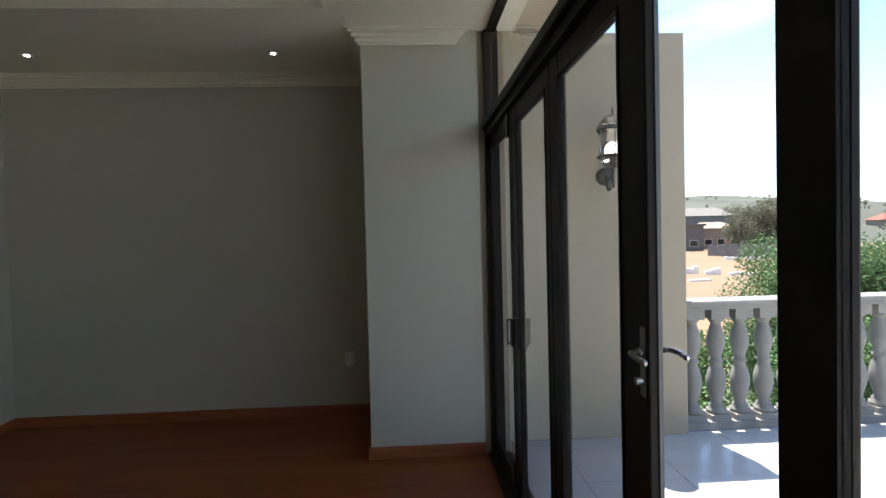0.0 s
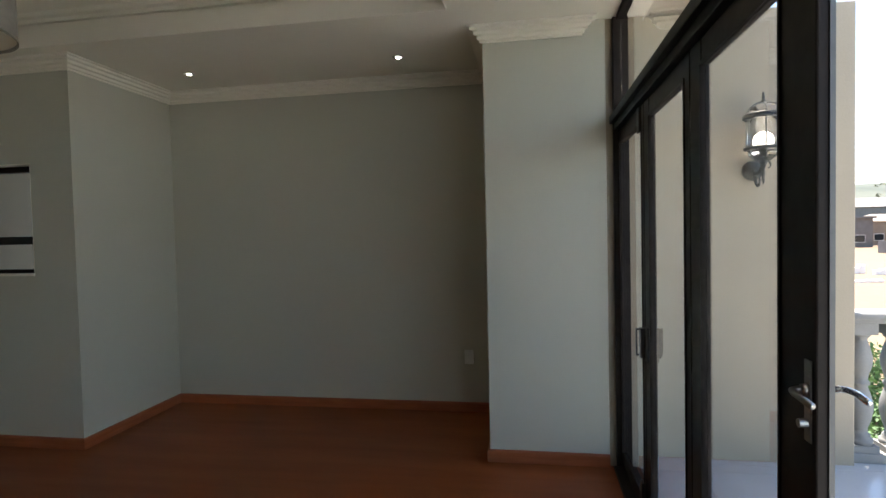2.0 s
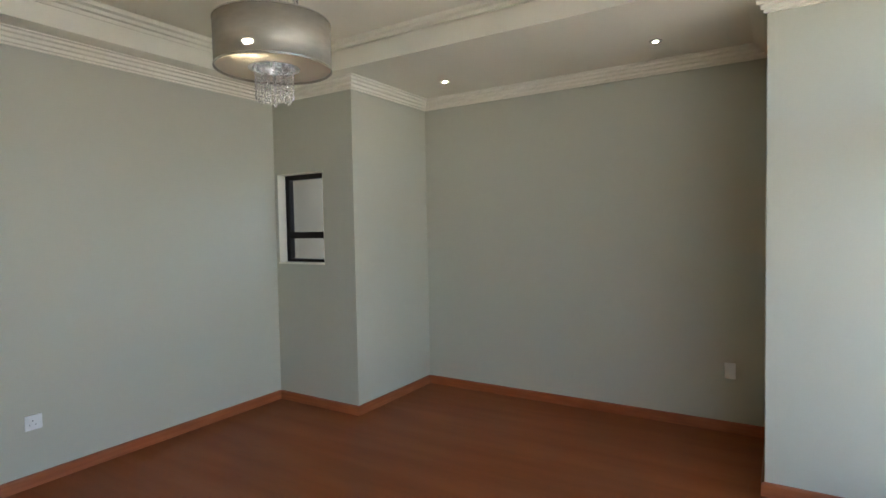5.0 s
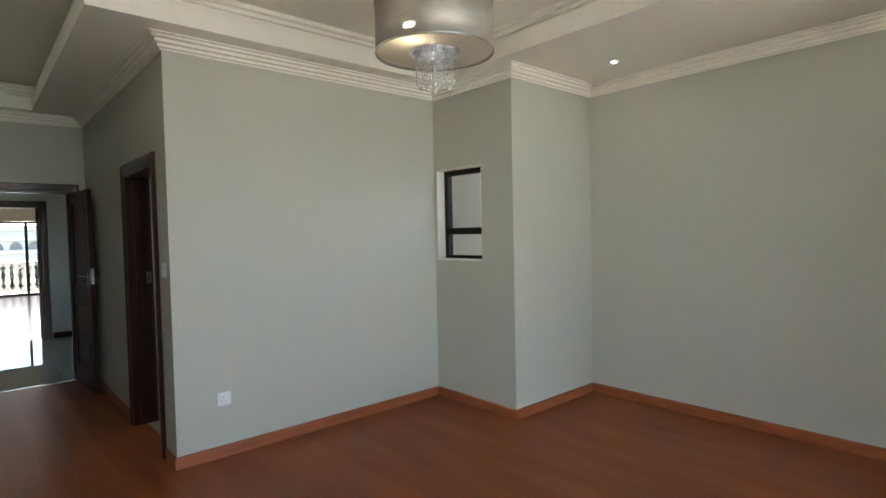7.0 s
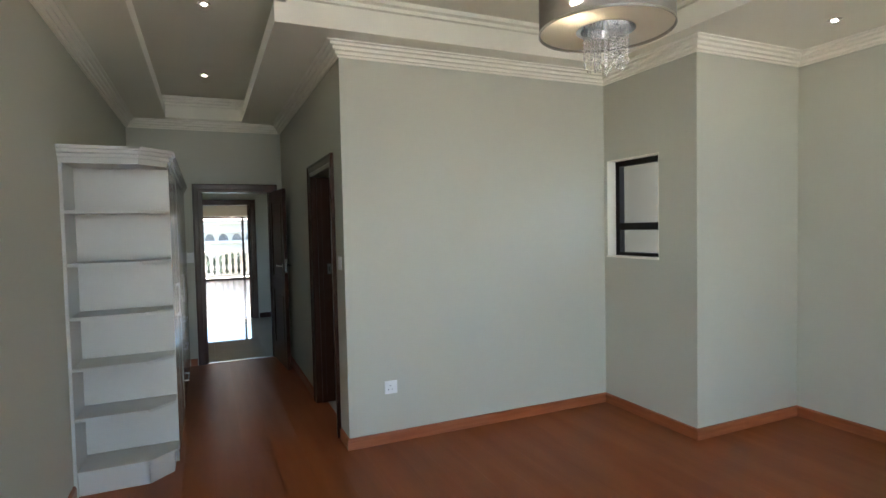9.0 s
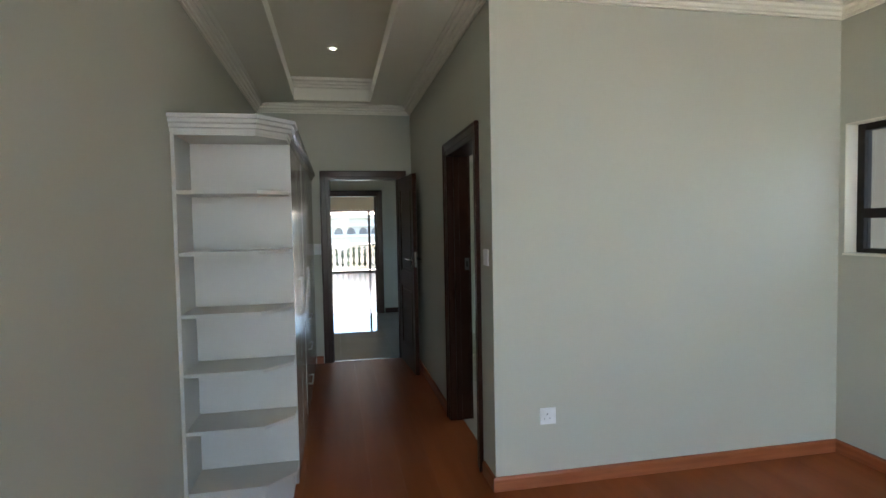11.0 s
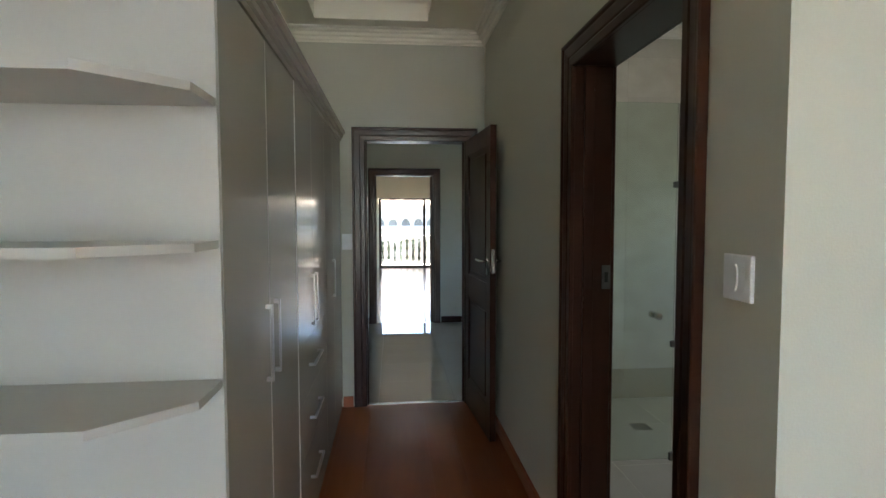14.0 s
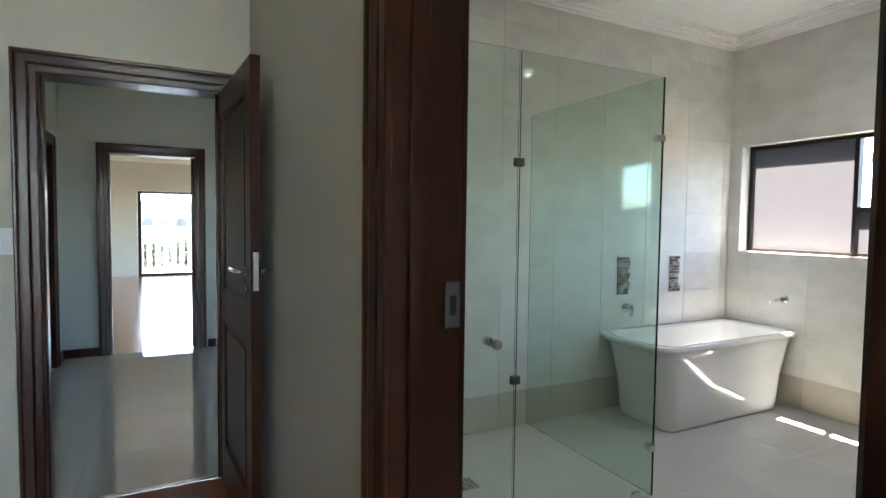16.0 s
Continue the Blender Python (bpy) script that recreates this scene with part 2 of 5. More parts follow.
def box(bm, x0, x1, y0, y1, z0, z1):
    vs = [bm.verts.new((x, y, z)) for z in (z0, z1) for y in (y0, y1) for x in (x0, x1)]
    for f in ((0, 2, 3, 1), (4, 5, 7, 6), (0, 1, 5, 4), (2, 6, 7, 3), (0, 4, 6, 2), (1, 3, 7, 5)):
        bm.faces.new([vs[i] for i in f])
    return bm


def boxes(*dims, bevel=0.0):
    bm = bmesh.new()
    for d in dims:
        box(bm, *d)
    if bevel:
        bmesh.ops.bevel(bm, geom=bm.edges[:], offset=bevel, segments=2, affect="EDGES", profile=0.5)
    return bm


def lathe(profile, segs=20, centre=(0, 0, 0), axis="z"):
    bm = bmesh.new()
    rings = []
    for r, h in profile:
        ring = []
        for k in range(segs):
            a = 2 * math.pi * k / segs
            p = (r * math.cos(a), r * math.sin(a), h)
            p = {"z": p, "x": (h, p[0], p[1]), "y": (p[1], h, p[0])}[axis]
            ring.append(bm.verts.new(Vector(p) + Vector(centre)))
        rings.append(ring)
    for a, b in zip(rings, rings[1:]):
        for k in range(segs):
            bm.faces.new((a[k], a[(k + 1) % segs], b[(k + 1) % segs], b[k]))
    bm.faces.new(rings[0][::-1])
    bm.faces.new(rings[-1])
    bmesh.ops.recalc_face_normals(bm, faces=bm.faces[:])
    return bm


def tube(points, r, segs=8):
    """A round bar along points."""
    bm = bmesh.new()
    pts = [Vector(p) for p in points]
    rings = []
    for i, p in enumerate(pts):
        d = (pts[min(i + 1, len(pts) - 1)] - pts[max(i - 1, 0)]).normalized()
        u = d.cross(Vector((0, 0, 1)) if abs(d.z) < 0.9 else Vector((1, 0, 0))).normalized()
        v = d.cross(u)
        rad = r[i] if isinstance(r, (list, tuple)) else r
        rings.append([bm.verts.new(p + rad * (math.cos(2 * math.pi * k / segs) * u + math.sin(2 * math.pi * k / segs) * v)) for k in range(segs)])
    for a, b in zip(rings, rings[1:]):
        for k in range(segs):
            bm.faces.new((a[k], a[(k + 1) % segs], b[(k + 1) % segs], b[k]))
    bm.faces.new(rings[0][::-1])
    bm.faces.new(rings[-1])
    bmesh.ops.recalc_face_normals(bm, faces=bm.faces[:])
    return bm


def extrude_poly(pts, z0, z1):
    bm = bmesh.new()
    lo = [bm.verts.new((x, y, z0)) for x, y in pts]
    hi = [bm.verts.new((x, y, z1)) for x, y in pts]
    bm.faces.new(lo[::-1])
    bm.faces.new(hi)
    n = len(pts)
    for i in range(n):
        bm.faces.new((lo[i], lo[(i + 1) % n], hi[(i + 1) % n], hi[i]))
    bmesh.ops.recalc_face_normals(bm, faces=bm.faces[:])
    return bm


def sweep(path, profile, closed=False):
    """A moulding: profile rows (out, z) swept along a plan path; out is to the left of the way, corners mitred."""
    bm = bmesh.new()
    pts = [Vector(p) for p in path]
    n = len(pts)
    rings = []
    for i, p in enumerate(pts):
        a = pts[i - 1] if (i or closed) else None
        b = pts[(i + 1) % n] if (i < n - 1 or closed) else None
        d1 = (p - a).normalized() if a is not None else (b - p).normalized()
        d2 = (b - p).normalized() if b is not None else d1
        n1, n2 = Vector((-d1.y, d1.x)), Vector((-d2.y, d2.x))
        m = (n1 + n2) / max(0.2, 1 + n1.dot(n2))
        rings.append([bm.verts.new((p.x + m.x * o, p.y + m.y * o, z)) for o, z in profile])
    k = len(profile)
    pairs = list(zip(rings, rings[1:])) + ([(rings[-1], rings[0])] if closed else [])
    for a, b in pairs:
        for j in range(k):
            bm.faces.new((a[j], a[(j + 1) % k], b[(j + 1) % k], b[j]))
    if not closed:
        bm.faces.new(rings[0])
        bm.faces.new(rings[-1][::-1])
    bmesh.ops.recalc_face_normals(bm, faces=bm.faces[:])
    return bm


def mesh_of(name, bm, material, smooth=False):
    me = bpy.data.meshes.new(name)
    bm.to_mesh(me)
    bm.free()
    me.materials.append(material)
    if smooth:
        for p in me.polygons:
            p.use_smooth = True
    return me


def part(name, bm, material, parent=None, label="", smooth=False):
    """One mesh in world places; under a thing or a part when parent is given."""
    ob = new(name, bm if isinstance(bm, bpy.types.Mesh) else mesh_of(name, bm, material, smooth))
    if parent is not None:
        ob.parent = parent
        ob.matrix_parent_inverse = Matrix.Translation(-ORIGIN.get(parent.name, Vector()))
    if label:
        tagged(ob, label)
    return ob


def piece(name, me, parent, at):
    """A piece on shared mesh data, placed under a structure or thing."""
    ob = new(name, me)
    ob.parent = parent
    ob.matrix_parent_inverse = Matrix.Translation(-ORIGIN.get(parent.name, Vector()))
    ob.location = at
    return ob


def thing(name, at, label, category, group="", kind=""):
    ob = new(name)
    ob.empty_display_size = 0.05
    ob.location = at
    ORIGIN[ob.name] = Vector(at)
    return tagged(ob, label, category, group, kind)


def structure(name, bm, material, label="", category="", smooth=False):
    return tagged(part(name, bm, material, None, "", smooth), label, category or name.split("_")[0], "", "structure")


def wall_holes(axis, a0, a1, c0, c1, z0, z1, holes=()):
    """A wall along x or y from a0 to a1, thick c0 to c1, with holes (h0, h1, hz0, hz1) right through it."""
    dims, at = [], a0
    for h0, h1, b, t in sorted(holes):
        dims.append((at, h0, z0, z1))
        if b > z0:
            dims.append((h0, h1, z0, b))
        if t < z1:
            dims.append((h0, h1, t, z1))
        at = h1
    dims.append((at, a1, z0, z1))
    return boxes(*[(p, q, c0, c1, r, s) if axis == "x" else (c0, c1, p, q, r, s) for p, q, r, s in dims if q - p > 1e-4])

# ---- plan ----
XS, YC, YW, XA, YB = -3.422, 1.622, 3.908, -2.463, 5.0       # socket wall, passage wall, window wall, alcove side, alcove back
YP, XP, XR = 4.043, 0.482, 1.25                             # pier face, pier side, pier end at the glazing
YS, XE, XG = -0.022, -6.61, 1.34                             # south wall, passage end wall, glass plane
CB, CZ, UZ = 2.735, 2.83, 3.08                              # cornice foot, ceiling, upper ceiling
T = 0.15
BX, BY, BC = -6.58, 5.46, 2.92                              # bathroom west wall, north wall, ceiling
HX, HY0, HY1 = -9.886, 0.28, 3.6                            # hall west wall, south wall, north wall
RX, RY0, RY1 = -18.4, -2.2, 3.9                             # far room west wall, south wall, north wall

# ---- bedroom and passage shell ----
structure("wall_south", wall_holes("x", XE - T, XG + 0.1, YS - T, YS, 0, 3.2), WALL, "matt greige painted plaster wall")
structure("wall_passage", wall_holes("x", BX, XS, YC, YC + T, 0, 3.2, [(-4.57, -3.735, 0, 2.04)]), WALL, "greige painted wall with the bathroom doorway")
structure("wall_west", wall_holes("y", YC + T, BY + T, XS - T, XS, 0, 3.2), WALL, "greige painted wall with a socket")
structure("wall_window", wall_holes("x", XS, XA - T, YW, YW + T, 0, 3.2, [(-3.385, -2.81, 1.27, 2.09)]), WALL, "greige painted wall with a small window")
structure("wall_alcove", wall_holes("y", YW, YB, XA - T, XA, 0, 3.2), WALL, "greige painted alcove side wall")
structure("wall_north", wall_holes("x", XA - T, XG + 0.14, YB, YB + T, 0, 3.2), WALL, "greige painted alcove back wall")
structure("wall_pier", boxes((XP, XR, YP, YB, 0, 3.2), bevel=0.006), WALL, "greige painted pier beside the folding doors")
structure("wall_pier_outer", boxes((XR, XG + 0.14, YP + 0.012, YB, 0, 3.2)), OUTWALL, "beige plastered pier return")
structure("wall_end", wall_holes("y", YS, YC, XE - T, XE, 0, 3.2, [(0.70, 1.482, 0, 2.045)]), WALL, "greige painted end wall with a doorway")

low = CZ + 0.12
structure("ceiling", boxes(
    (XS, 1.5, 3.69, YB, CZ, low), (XE, 1.5, YS, 0.385, CZ, low), (0.31, 1.5, 0.385, 3.69, CZ, low),
    (XS, -3.16, 1.18, 3.69, CZ, low), (XE, XS, 1.18, YC, CZ, low), (XE, -6.38, 0.385, 1.18, CZ, low)), CEIL, "white painted dropped ceiling border round a tray")
structure("ceiling_upper", boxes((XE, 1.5, YS, YB, UZ, UZ + 0.12)), CEIL, "white painted recessed tray ceiling")
TRAY = [(0.31, 0.385), (0.31, 3.69), (-3.16, 3.69), (-3.16, 1.18), (-6.38, 1.18), (-6.38, 0.385)]
s = 0.11
TRAYOUT = [(0.31 + s, 0.385 - s), (0.31 + s, 3.69 + s), (-3.16 - s, 3.69 + s), (-3.16 - s, 1.18 + s), (-6.38 - s, 1.18 + s), (-6.38 - s, 0.385 - s)]
structure("trim_tray", sweep(TRAYOUT, [(0, UZ), (0, low), (0.012, low), (0.012, low + 0.03), (0.03, low + 0.035), (0.03, low + 0.06),
                                       (0.05, low + 0.066), (0.05, low + 0.09), (0.075, low + 0.1), (0.075, UZ)], True), TRIM, "stepped plaster moulding inside the tray ceiling")
structure("trim_tray_edge", sweep(TRAY, [(0, CZ - 0.004), (0.006, CZ - 0.004), (0.006, low), (0, low)], True), TRIM, "white painted edge of the tray ceiling")
CORN = [(0, CZ), (0, CB), (0.016, CB), (0.016, CB + 0.012), (0.03, CB + 0.016), (0.03, CB + 0.036), (0.05, CB + 0.042), (0.05, CB + 0.062),
        (0.072, CB + 0.068), (0.072, CB + 0.084), (0.094, CB + 0.088), (0.094, CZ)]
structure("trim_cornice", sweep([(1.095, YP + 0.09), (1.095, YP), (XP, YP), (XP, YB), (XA, YB), (XA, YW), (XS, YW), (XS, YC), (XE, YC), (XE, YS), (XG - 0.1, YS)], CORN),
          TRIM, "white stepped plaster cornice")
BASE = [(0, 0), (0.016, 0), (0.016, 0.066), (0.010, 0.078), (0, 0.08)]
for k, path in enumerate(([(XR, YP), (XP, YP), (XP, YB), (XA, YB), (XA, YW), (XS, YW), (XS, YC), (-3.645, YC)],
                          [(-4.665, YC), (XE, YC), (XE, 1.575)], [(XE, 0.61), (XE, 0.535)], [(-3.46, YS), (XG - 0.1, YS)])):
    structure("baseboard_%d" % (k + 1), sweep(path, BASE), SKIRT, "cherry wood skirting board", "baseboard")

# ---- hall, far room, bathroom shells ----
structure("wall_hall_west", wall_holes("y", RY0, RY1, HX - T, HX, 0, 3.2, [(0.675, 1.49, 0, 2.045)]), HALLWALL, "pale painted hall wall with a doorway")
structure("wall_hall_south", wall_holes("x", HX, XE - T, HY0 - T, HY0, 0, 3.2, [(-9.55, -8.75, 0, 2.045)]), HALLWALL, "pale painted hall wall with a door")
structure("wall_hall_back", boxes((HX, XE - T, -1.5, -1.35, 0, 3.2), (HX - T, HX, -1.5, HY0 - T, 0, 3.2)), HALLWALL, "pale painted wall")
# opening out of view, added to let daylight into the hall
structure("wall_hall_north", wall_holes("x", HX, BX - T, HY1, HY1 + T, 0, 3.2, [(-8.75, -8.1, 1.0, 2.0)]), HALLWALL, "pale painted hall wall with an unseen opening added for light")
structure("ceiling_hall", boxes((HX - T, XE, -1.5, HY1 + T, 2.83, 3.0)), CEIL, "white painted hall ceiling")
HCORN = [(o, z - CZ + 2.83) for o, z in CORN]
structure("trim_hall_cornice", sweep([(BX - T, HY1), (HX, HY1), (HX, HY0), (XE - T, HY0), (XE - T, HY1)], HCORN), TRIM, "white stepped plaster cornice")
HBASE = [(0, 0), (0.014, 0), (0.014, 0.08), (0, 0.085)]
for k, path in enumerate(([(HX, HY1), (HX, 1.585)], [(HX, 0.63), (HX, HY0), (-9.64, HY0)], [(-8.66, HY0), (XE - T, HY0), (XE - T, 0.61)])):
    structure("baseboard_%d" % (k + 5), sweep(path, HBASE), DARKWOOD, "dark stained skirting board", "baseboard")
structure("wall_far_west", wall_holes("y", RY0, RY1, RX - T, RX, 0, 3.2, [(0.52, 2.9, 0, 2.05)]), WALL, "pale painted wall with glazed doors")
# wide holes out of sight in both side walls, added to brighten the far room
structure("wall_far_south", wall_holes("x", RX - T, HX - T, RY0 - T, RY0, 0, 3.2, [(-16.0, -13.7, 0, 2.1)]), WALL, "pale painted wall with a wide unseen opening added for light")
structure("wall_far_north", wall_holes("x", RX - T, HX - T, RY1, RY1 + T, 0, 3.2, [(-16.0, -13.7, 0, 2.1)]), WALL, "pale painted wall with a wide unseen opening added for light")
structure("ceiling_far", boxes((RX - T, HX - T, RY0, RY1, 2.83, 3.0)), CEIL, "white painted ceiling")
structure("trim_far_cornice", sweep([(RX, RY0), (RX, RY1)][::-1], CORN), TRIM, "white stepped plaster cornice")
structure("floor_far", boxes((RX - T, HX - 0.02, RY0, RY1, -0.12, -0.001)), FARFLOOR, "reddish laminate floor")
bw = structure("wall_bath_west", wall_holes("y", YC + T, BY + T, BX - T, BX - 0.003, 0, 3.2), GROUT, "grouted bathroom wall with cream tiles")
WX0, WX1, WZ0, WZ1 = -6.475, -5.2, 1.168, 2.03
bn = structure("wall_bath_north", wall_holes("x", BX, XS - T, BY + 0.003, BY + T, 0, 3.2, [(WX0, WX1, WZ0, WZ1)]), GROUT, "tiled bathroom wall with a window")
structure("wall_bath_outer", wall_holes("x", BX, XS - T, BY + T, BY + T + 0.012, 0, 3.2, [(WX0, WX1, WZ0, WZ1)]), OUTWALL, "beige plastered outer wall")
structure("ceiling_bath", boxes((BX - T, XS - T, YC + T, BY + T, BC, BC + 0.12)), BATHCEIL, "white painted bathroom ceiling")
BCORN = [(o, z - CZ + BC) for o, z in CORN]
structure("trim_bath_cornice", sweep([(XS - T, BY), (BX, BY), (BX, YC + T)], BCORN), BATHCEIL, "white stepped plaster cornice")

# light well outside the small window: the outer faces are plastered beige
structure("wall_well", boxes((XS + 0.002, XS + 0.02, YW + T, BY + 0.2, 0, 3.2)), OUTWALL, "beige plastered outside wall")

# ---- frames of doors ----
def door_casing(name, axis, a0, a1, face, out, thick, top, label):
    """Lining through a wall and moulded casing on the side that out points to; a0 and a1 bound the clear opening."""
    th = thing(name, ((a0 + a1) / 2, face, 0) if axis == "x" else (face, (a0 + a1) / 2, 0), label, "door frame", kind="structure")
    back = face - out * thick
    def put(p, dims, bev=0.003):
        d = [(q[0], q[1], min(q[2], q[3]), max(q[2], q[3]), q[4], q[5]) if axis == "x" else (min(q[2], q[3]), max(q[2], q[3]), q[0], q[1], q[4], q[5]) for q in dims]
        return part(p, boxes(*d, bevel=bev), DARKWOOD, th)
    f1 = face + out * 0.002
    b1 = back - out * 0.002
    put("lining", [(a0 - 0.03, a0, b1, f1, 0, top + 0.03)])
    put("lining", [(a1, a1 + 0.03, b1, f1, 0, top + 0.03)])
    put("lining_head", [(a0, a1, b1, f1, top, top + 0.03)])
    m = (f1 + b1) / 2 + out * 0.02
    put("door_stop", [(a0, a0 + 0.012, m - 0.02, m + 0.02, 0, top)])
    put("door_stop", [(a1 - 0.012, a1, m - 0.02, m + 0.02, 0, top)])
    prof = [(0.0, 0.0), (0.0, 0.010), (0.005, 0.014), (0.030, 0.0155), (0.036, 0.012), (0.042, 0.016), (0.070, 0.019), (0.078, 0.019), (0.084, 0.025),
            (0.093, 0.026), (0.097, 0.022), (0.097, 0.0)]
    for sgn, f in ((1, f1), (-1, b1)):
        bm = sweep([(a0, 0), (a0, top), (a1, top), (a1, 0)], prof)
        for v in bm.verts:
            u, h, d = v.co
            v.co = (u, f + out * sgn * d, h) if axis == "x" else (f + out * sgn * d, u, h)
        bmesh.ops.recalc_face_normals(bm, faces=bm.faces[:])
        part("casing", bm, DARKWOOD, th, "moulded dark stained casing")
    return th

door_casing("door_frame_passage", "y", 0.715, 1.468, XE, 1, T, 2.023, "dark stained hardwood door frame with moulded casing")
fb = door_casing("door_frame_bathroom", "x", -4.555, -3.763, YC, -1, T, 2.023, "dark stained hardwood door frame of the bathroom")
part("strike_plate", boxes((-4.5545, -4.549, 1.736, 1.77, 1.158, 1.252), bevel=0.0015), DULLALU, fb, "chrome strike plate")
part("strike_keep", boxes((-4.549, -4.5475, 1.746, 1.760, 1.185, 1.225)), BLACKPL, fb)
fh1 = door_casing("door_frame_hall", "y", 0.69, 1.475, HX, 1, T, 2.023, "dark stained hardwood door frame")
for z in (0.29, 1.80):
    part("hinge_leaf", boxes((HX - 0.14, HX - 0.105, 1.4715, 1.4745, z - 0.055, z + 0.055), bevel=0.0008), STEEL, fh1, "steel butt hinge")
door_casing("door_frame_side", "x", -9.53, -8.77, HY0, 1, T, 2.023, "dark stained hardwood door frame in the hall")

def panel_door(name, w, label):
    """A panelled leaf, hinge edge at the origin, closed along +x, 40 mm thick about y = 0, with lever handles."""
    th = thing(name, (0, 0, 0), label, "door")
    z0, z1, st = 0.008, 2.02, 0.105
    rails = [(z0, 0.22), (0.86, 1.02), (1.90, z1)]
    dims = [(0, st, -0.02, 0.02, z0, z1), (w - st, w, -0.02, 0.02, z0, z1)]
    for nm, d in zip(("stile", "stile"), dims):
        part(nm, boxes(d, bevel=0.002), DARKWOOD, th)
    for a, b in rails:
        part("rail", boxes((st, w - st, -0.02, 0.02, a, b), bevel=0.002), DARKWOOD, th)
    for a, b in ((0.22, 0.86), (1.02, 1.90)):
        bm = boxes((st, w - st, -0.006, 0.006, a, b))
        for sd in (-1, 1):
            y0, y1 = sorted((sd * 0.006, sd * 0.016))
            i = bmesh.new()
            box(i, st + 0.035, w - st - 0.035, y0, y1, a + 0.035, b - 0.035)
            tmp = bpy.data.meshes.new("tmp")
            bmesh.ops.bevel(i, geom=i.edges[:], offset=0.009, segments=1, affect="EDGES")
            i.to_mesh(tmp)
            bm.from_mesh(tmp)
            i.free()
            bpy.data.meshes.remove(tmp)
            for q in ((st, w - st, a, a + 0.012), (st, w - st, b - 0.012, b), (st, st + 0.012, a, b), (w - st - 0.012, w - st, a, b)):
                box(bm, q[0], q[1], min(y0, sd * 0.014), max(y0, sd * 0.014), q[2], q[3])
        part("panel", bm, DARKWOOD, th)
    part("latch_plate", boxes((w, w + 0.002, -0.011, 0.011, 1.09, 1.245), bevel=0.0008), STEEL, th, "steel latch plate")
    for sd in (-1, 1):
        y0, y1 = sorted((sd * 0.02, sd * 0.028))
        hp = part("handle_rose", lathe([(0.025, y0), (0.025, y1)], 16, (w - 0.06, 0, 1.165), "y"), STEEL, th)
        part("handle", tube([(w - 0.06, sd * 0.026, 1.165), (w - 0.06, sd * 0.062, 1.165), (w - 0.075, sd * 0.068, 1.165), (w - 0.19, sd * 0.066, 1.167)], 0.0085, 10), STEEL, hp, "brushed steel lever handle", True)
        part("key_escutcheon", lathe([(0.02, y0), (0.02, y1)], 16, (w - 0.06, 0, 1.095), "y"), STEEL, th)
    return th

d1 = panel_door("panel_door", 0.765, "dark stained four-panel door standing open in the passage")
d1.matrix_world = pose(XE + 0.012, 1.492, 0, 0, 0, 4)
d3 = copy_thing(d1, pose(HX - 0.03, 1.455, 0, 0, 0, 174))
tagged(d3, "dark stained panel door standing open into the far room")
d4 = copy_thing(d1, pose(-9.52, HY0 - 0.06, 0, 0, 0, 0))
tagged(d4, "dark stained panel door, shut, in the hall")

# ---- folding doors ----
fd = thing("folding_door", (XG, 2.0, 0), "dark bronze aluminium folding glass doors, one leaf missing from the line", "glass door", kind="structure")
TZ0, TZ1 = 2.155, 2.222
def bar(nm, y0, y1, z0, z1, d=0.045, par=None, bev=0.004):
    return part(nm, boxes((XG - d, XG + d, y0, y1, z0, z1), bevel=bev), BRONZE, par or fd)
part("transom", boxes((XG - 0.07, XG + 0.06, YS, YP, TZ0 + 0.02, TZ1), (XG - 0.045, XG + 0.045, YS, YP, TZ0 - 0.02, TZ0 + 0.02), bevel=0.004), BRONZE, fd)
part("jamb", boxes((XG - 0.05, XG + 0.05, YP - 0.022, YP + 0.011, 0, CZ), bevel=0.004), BRONZE, fd)
part("jamb", boxes((XG - 0.06, XG + 0.06, YS + 0.001, YS + 0.05, 0, CZ), bevel=0.004), BRONZE, fd)
part("sill", boxes((XG - 0.07, XG + 0.09, YS + 0.05, YP - 0.045, 0.0, 0.028), bevel=0.004), BRONZE, fd)
part("head", boxes((XG - 0.03, XG + 0.03, YS + 0.05, YP - 0.045, CZ - 0.03, CZ), bevel=0.003), BRONZE, fd)
p = part("fanlight_pane", boxes((XG - 0.003, XG + 0.003, YS + 0.05, YP - 0.045, TZ1, CZ - 0.03)), GLASS, fd)
p.visible_shadow = False
def leaf(y0, y1, handle=False, s0=0.085, s1=0.1):
    lf = part("leaf", boxes((XG - 0.016, XG + 0.016, y0, y0 + s0, 0.03, TZ0 - 0.022), (XG - 0.016, XG + 0.016, y1 - s1, y1, 0.03, TZ0 - 0.022),
                            (XG - 0.014, XG + 0.014, y0 + s0, y1 - s1, 0.03, 0.12), (XG - 0.014, XG + 0.014, y0 + s0, y1 - s1, 2.045, TZ0 - 0.022), bevel=0.004), BRONZE, fd)
    q = part("pane", boxes((XG - 0.003, XG + 0.003, y0 + s0, y1 - s1, 0.12, 2.045)), GLASS, lf)
    q.visible_shadow = False
    part("glazing_bead", boxes((XG - 0.020, XG - 0.0145, y0 + s0 - 0.012, y0 + s0 - 0.001, 0.11, 2.055), (XG - 0.020, XG - 0.0145, y1 - s1 + 0.001, y1 - s1 + 0.012, 0.11, 2.055),
                               (XG - 0.020, XG - 0.0145, y0 + s0, y1 - s1, 2.047, 2.056)), BRONZE, lf)
    return lf
leaf(3.285, 4.02, s0=0.06, s1=0.03)
leaf(2.51, 3.278, s0=0.07, s1=0.115)
l3 = leaf(1.670, 2.503, s0=0.16, s1=0.12)
leaf(YS + 0.055, 1.236, s1=0.12)
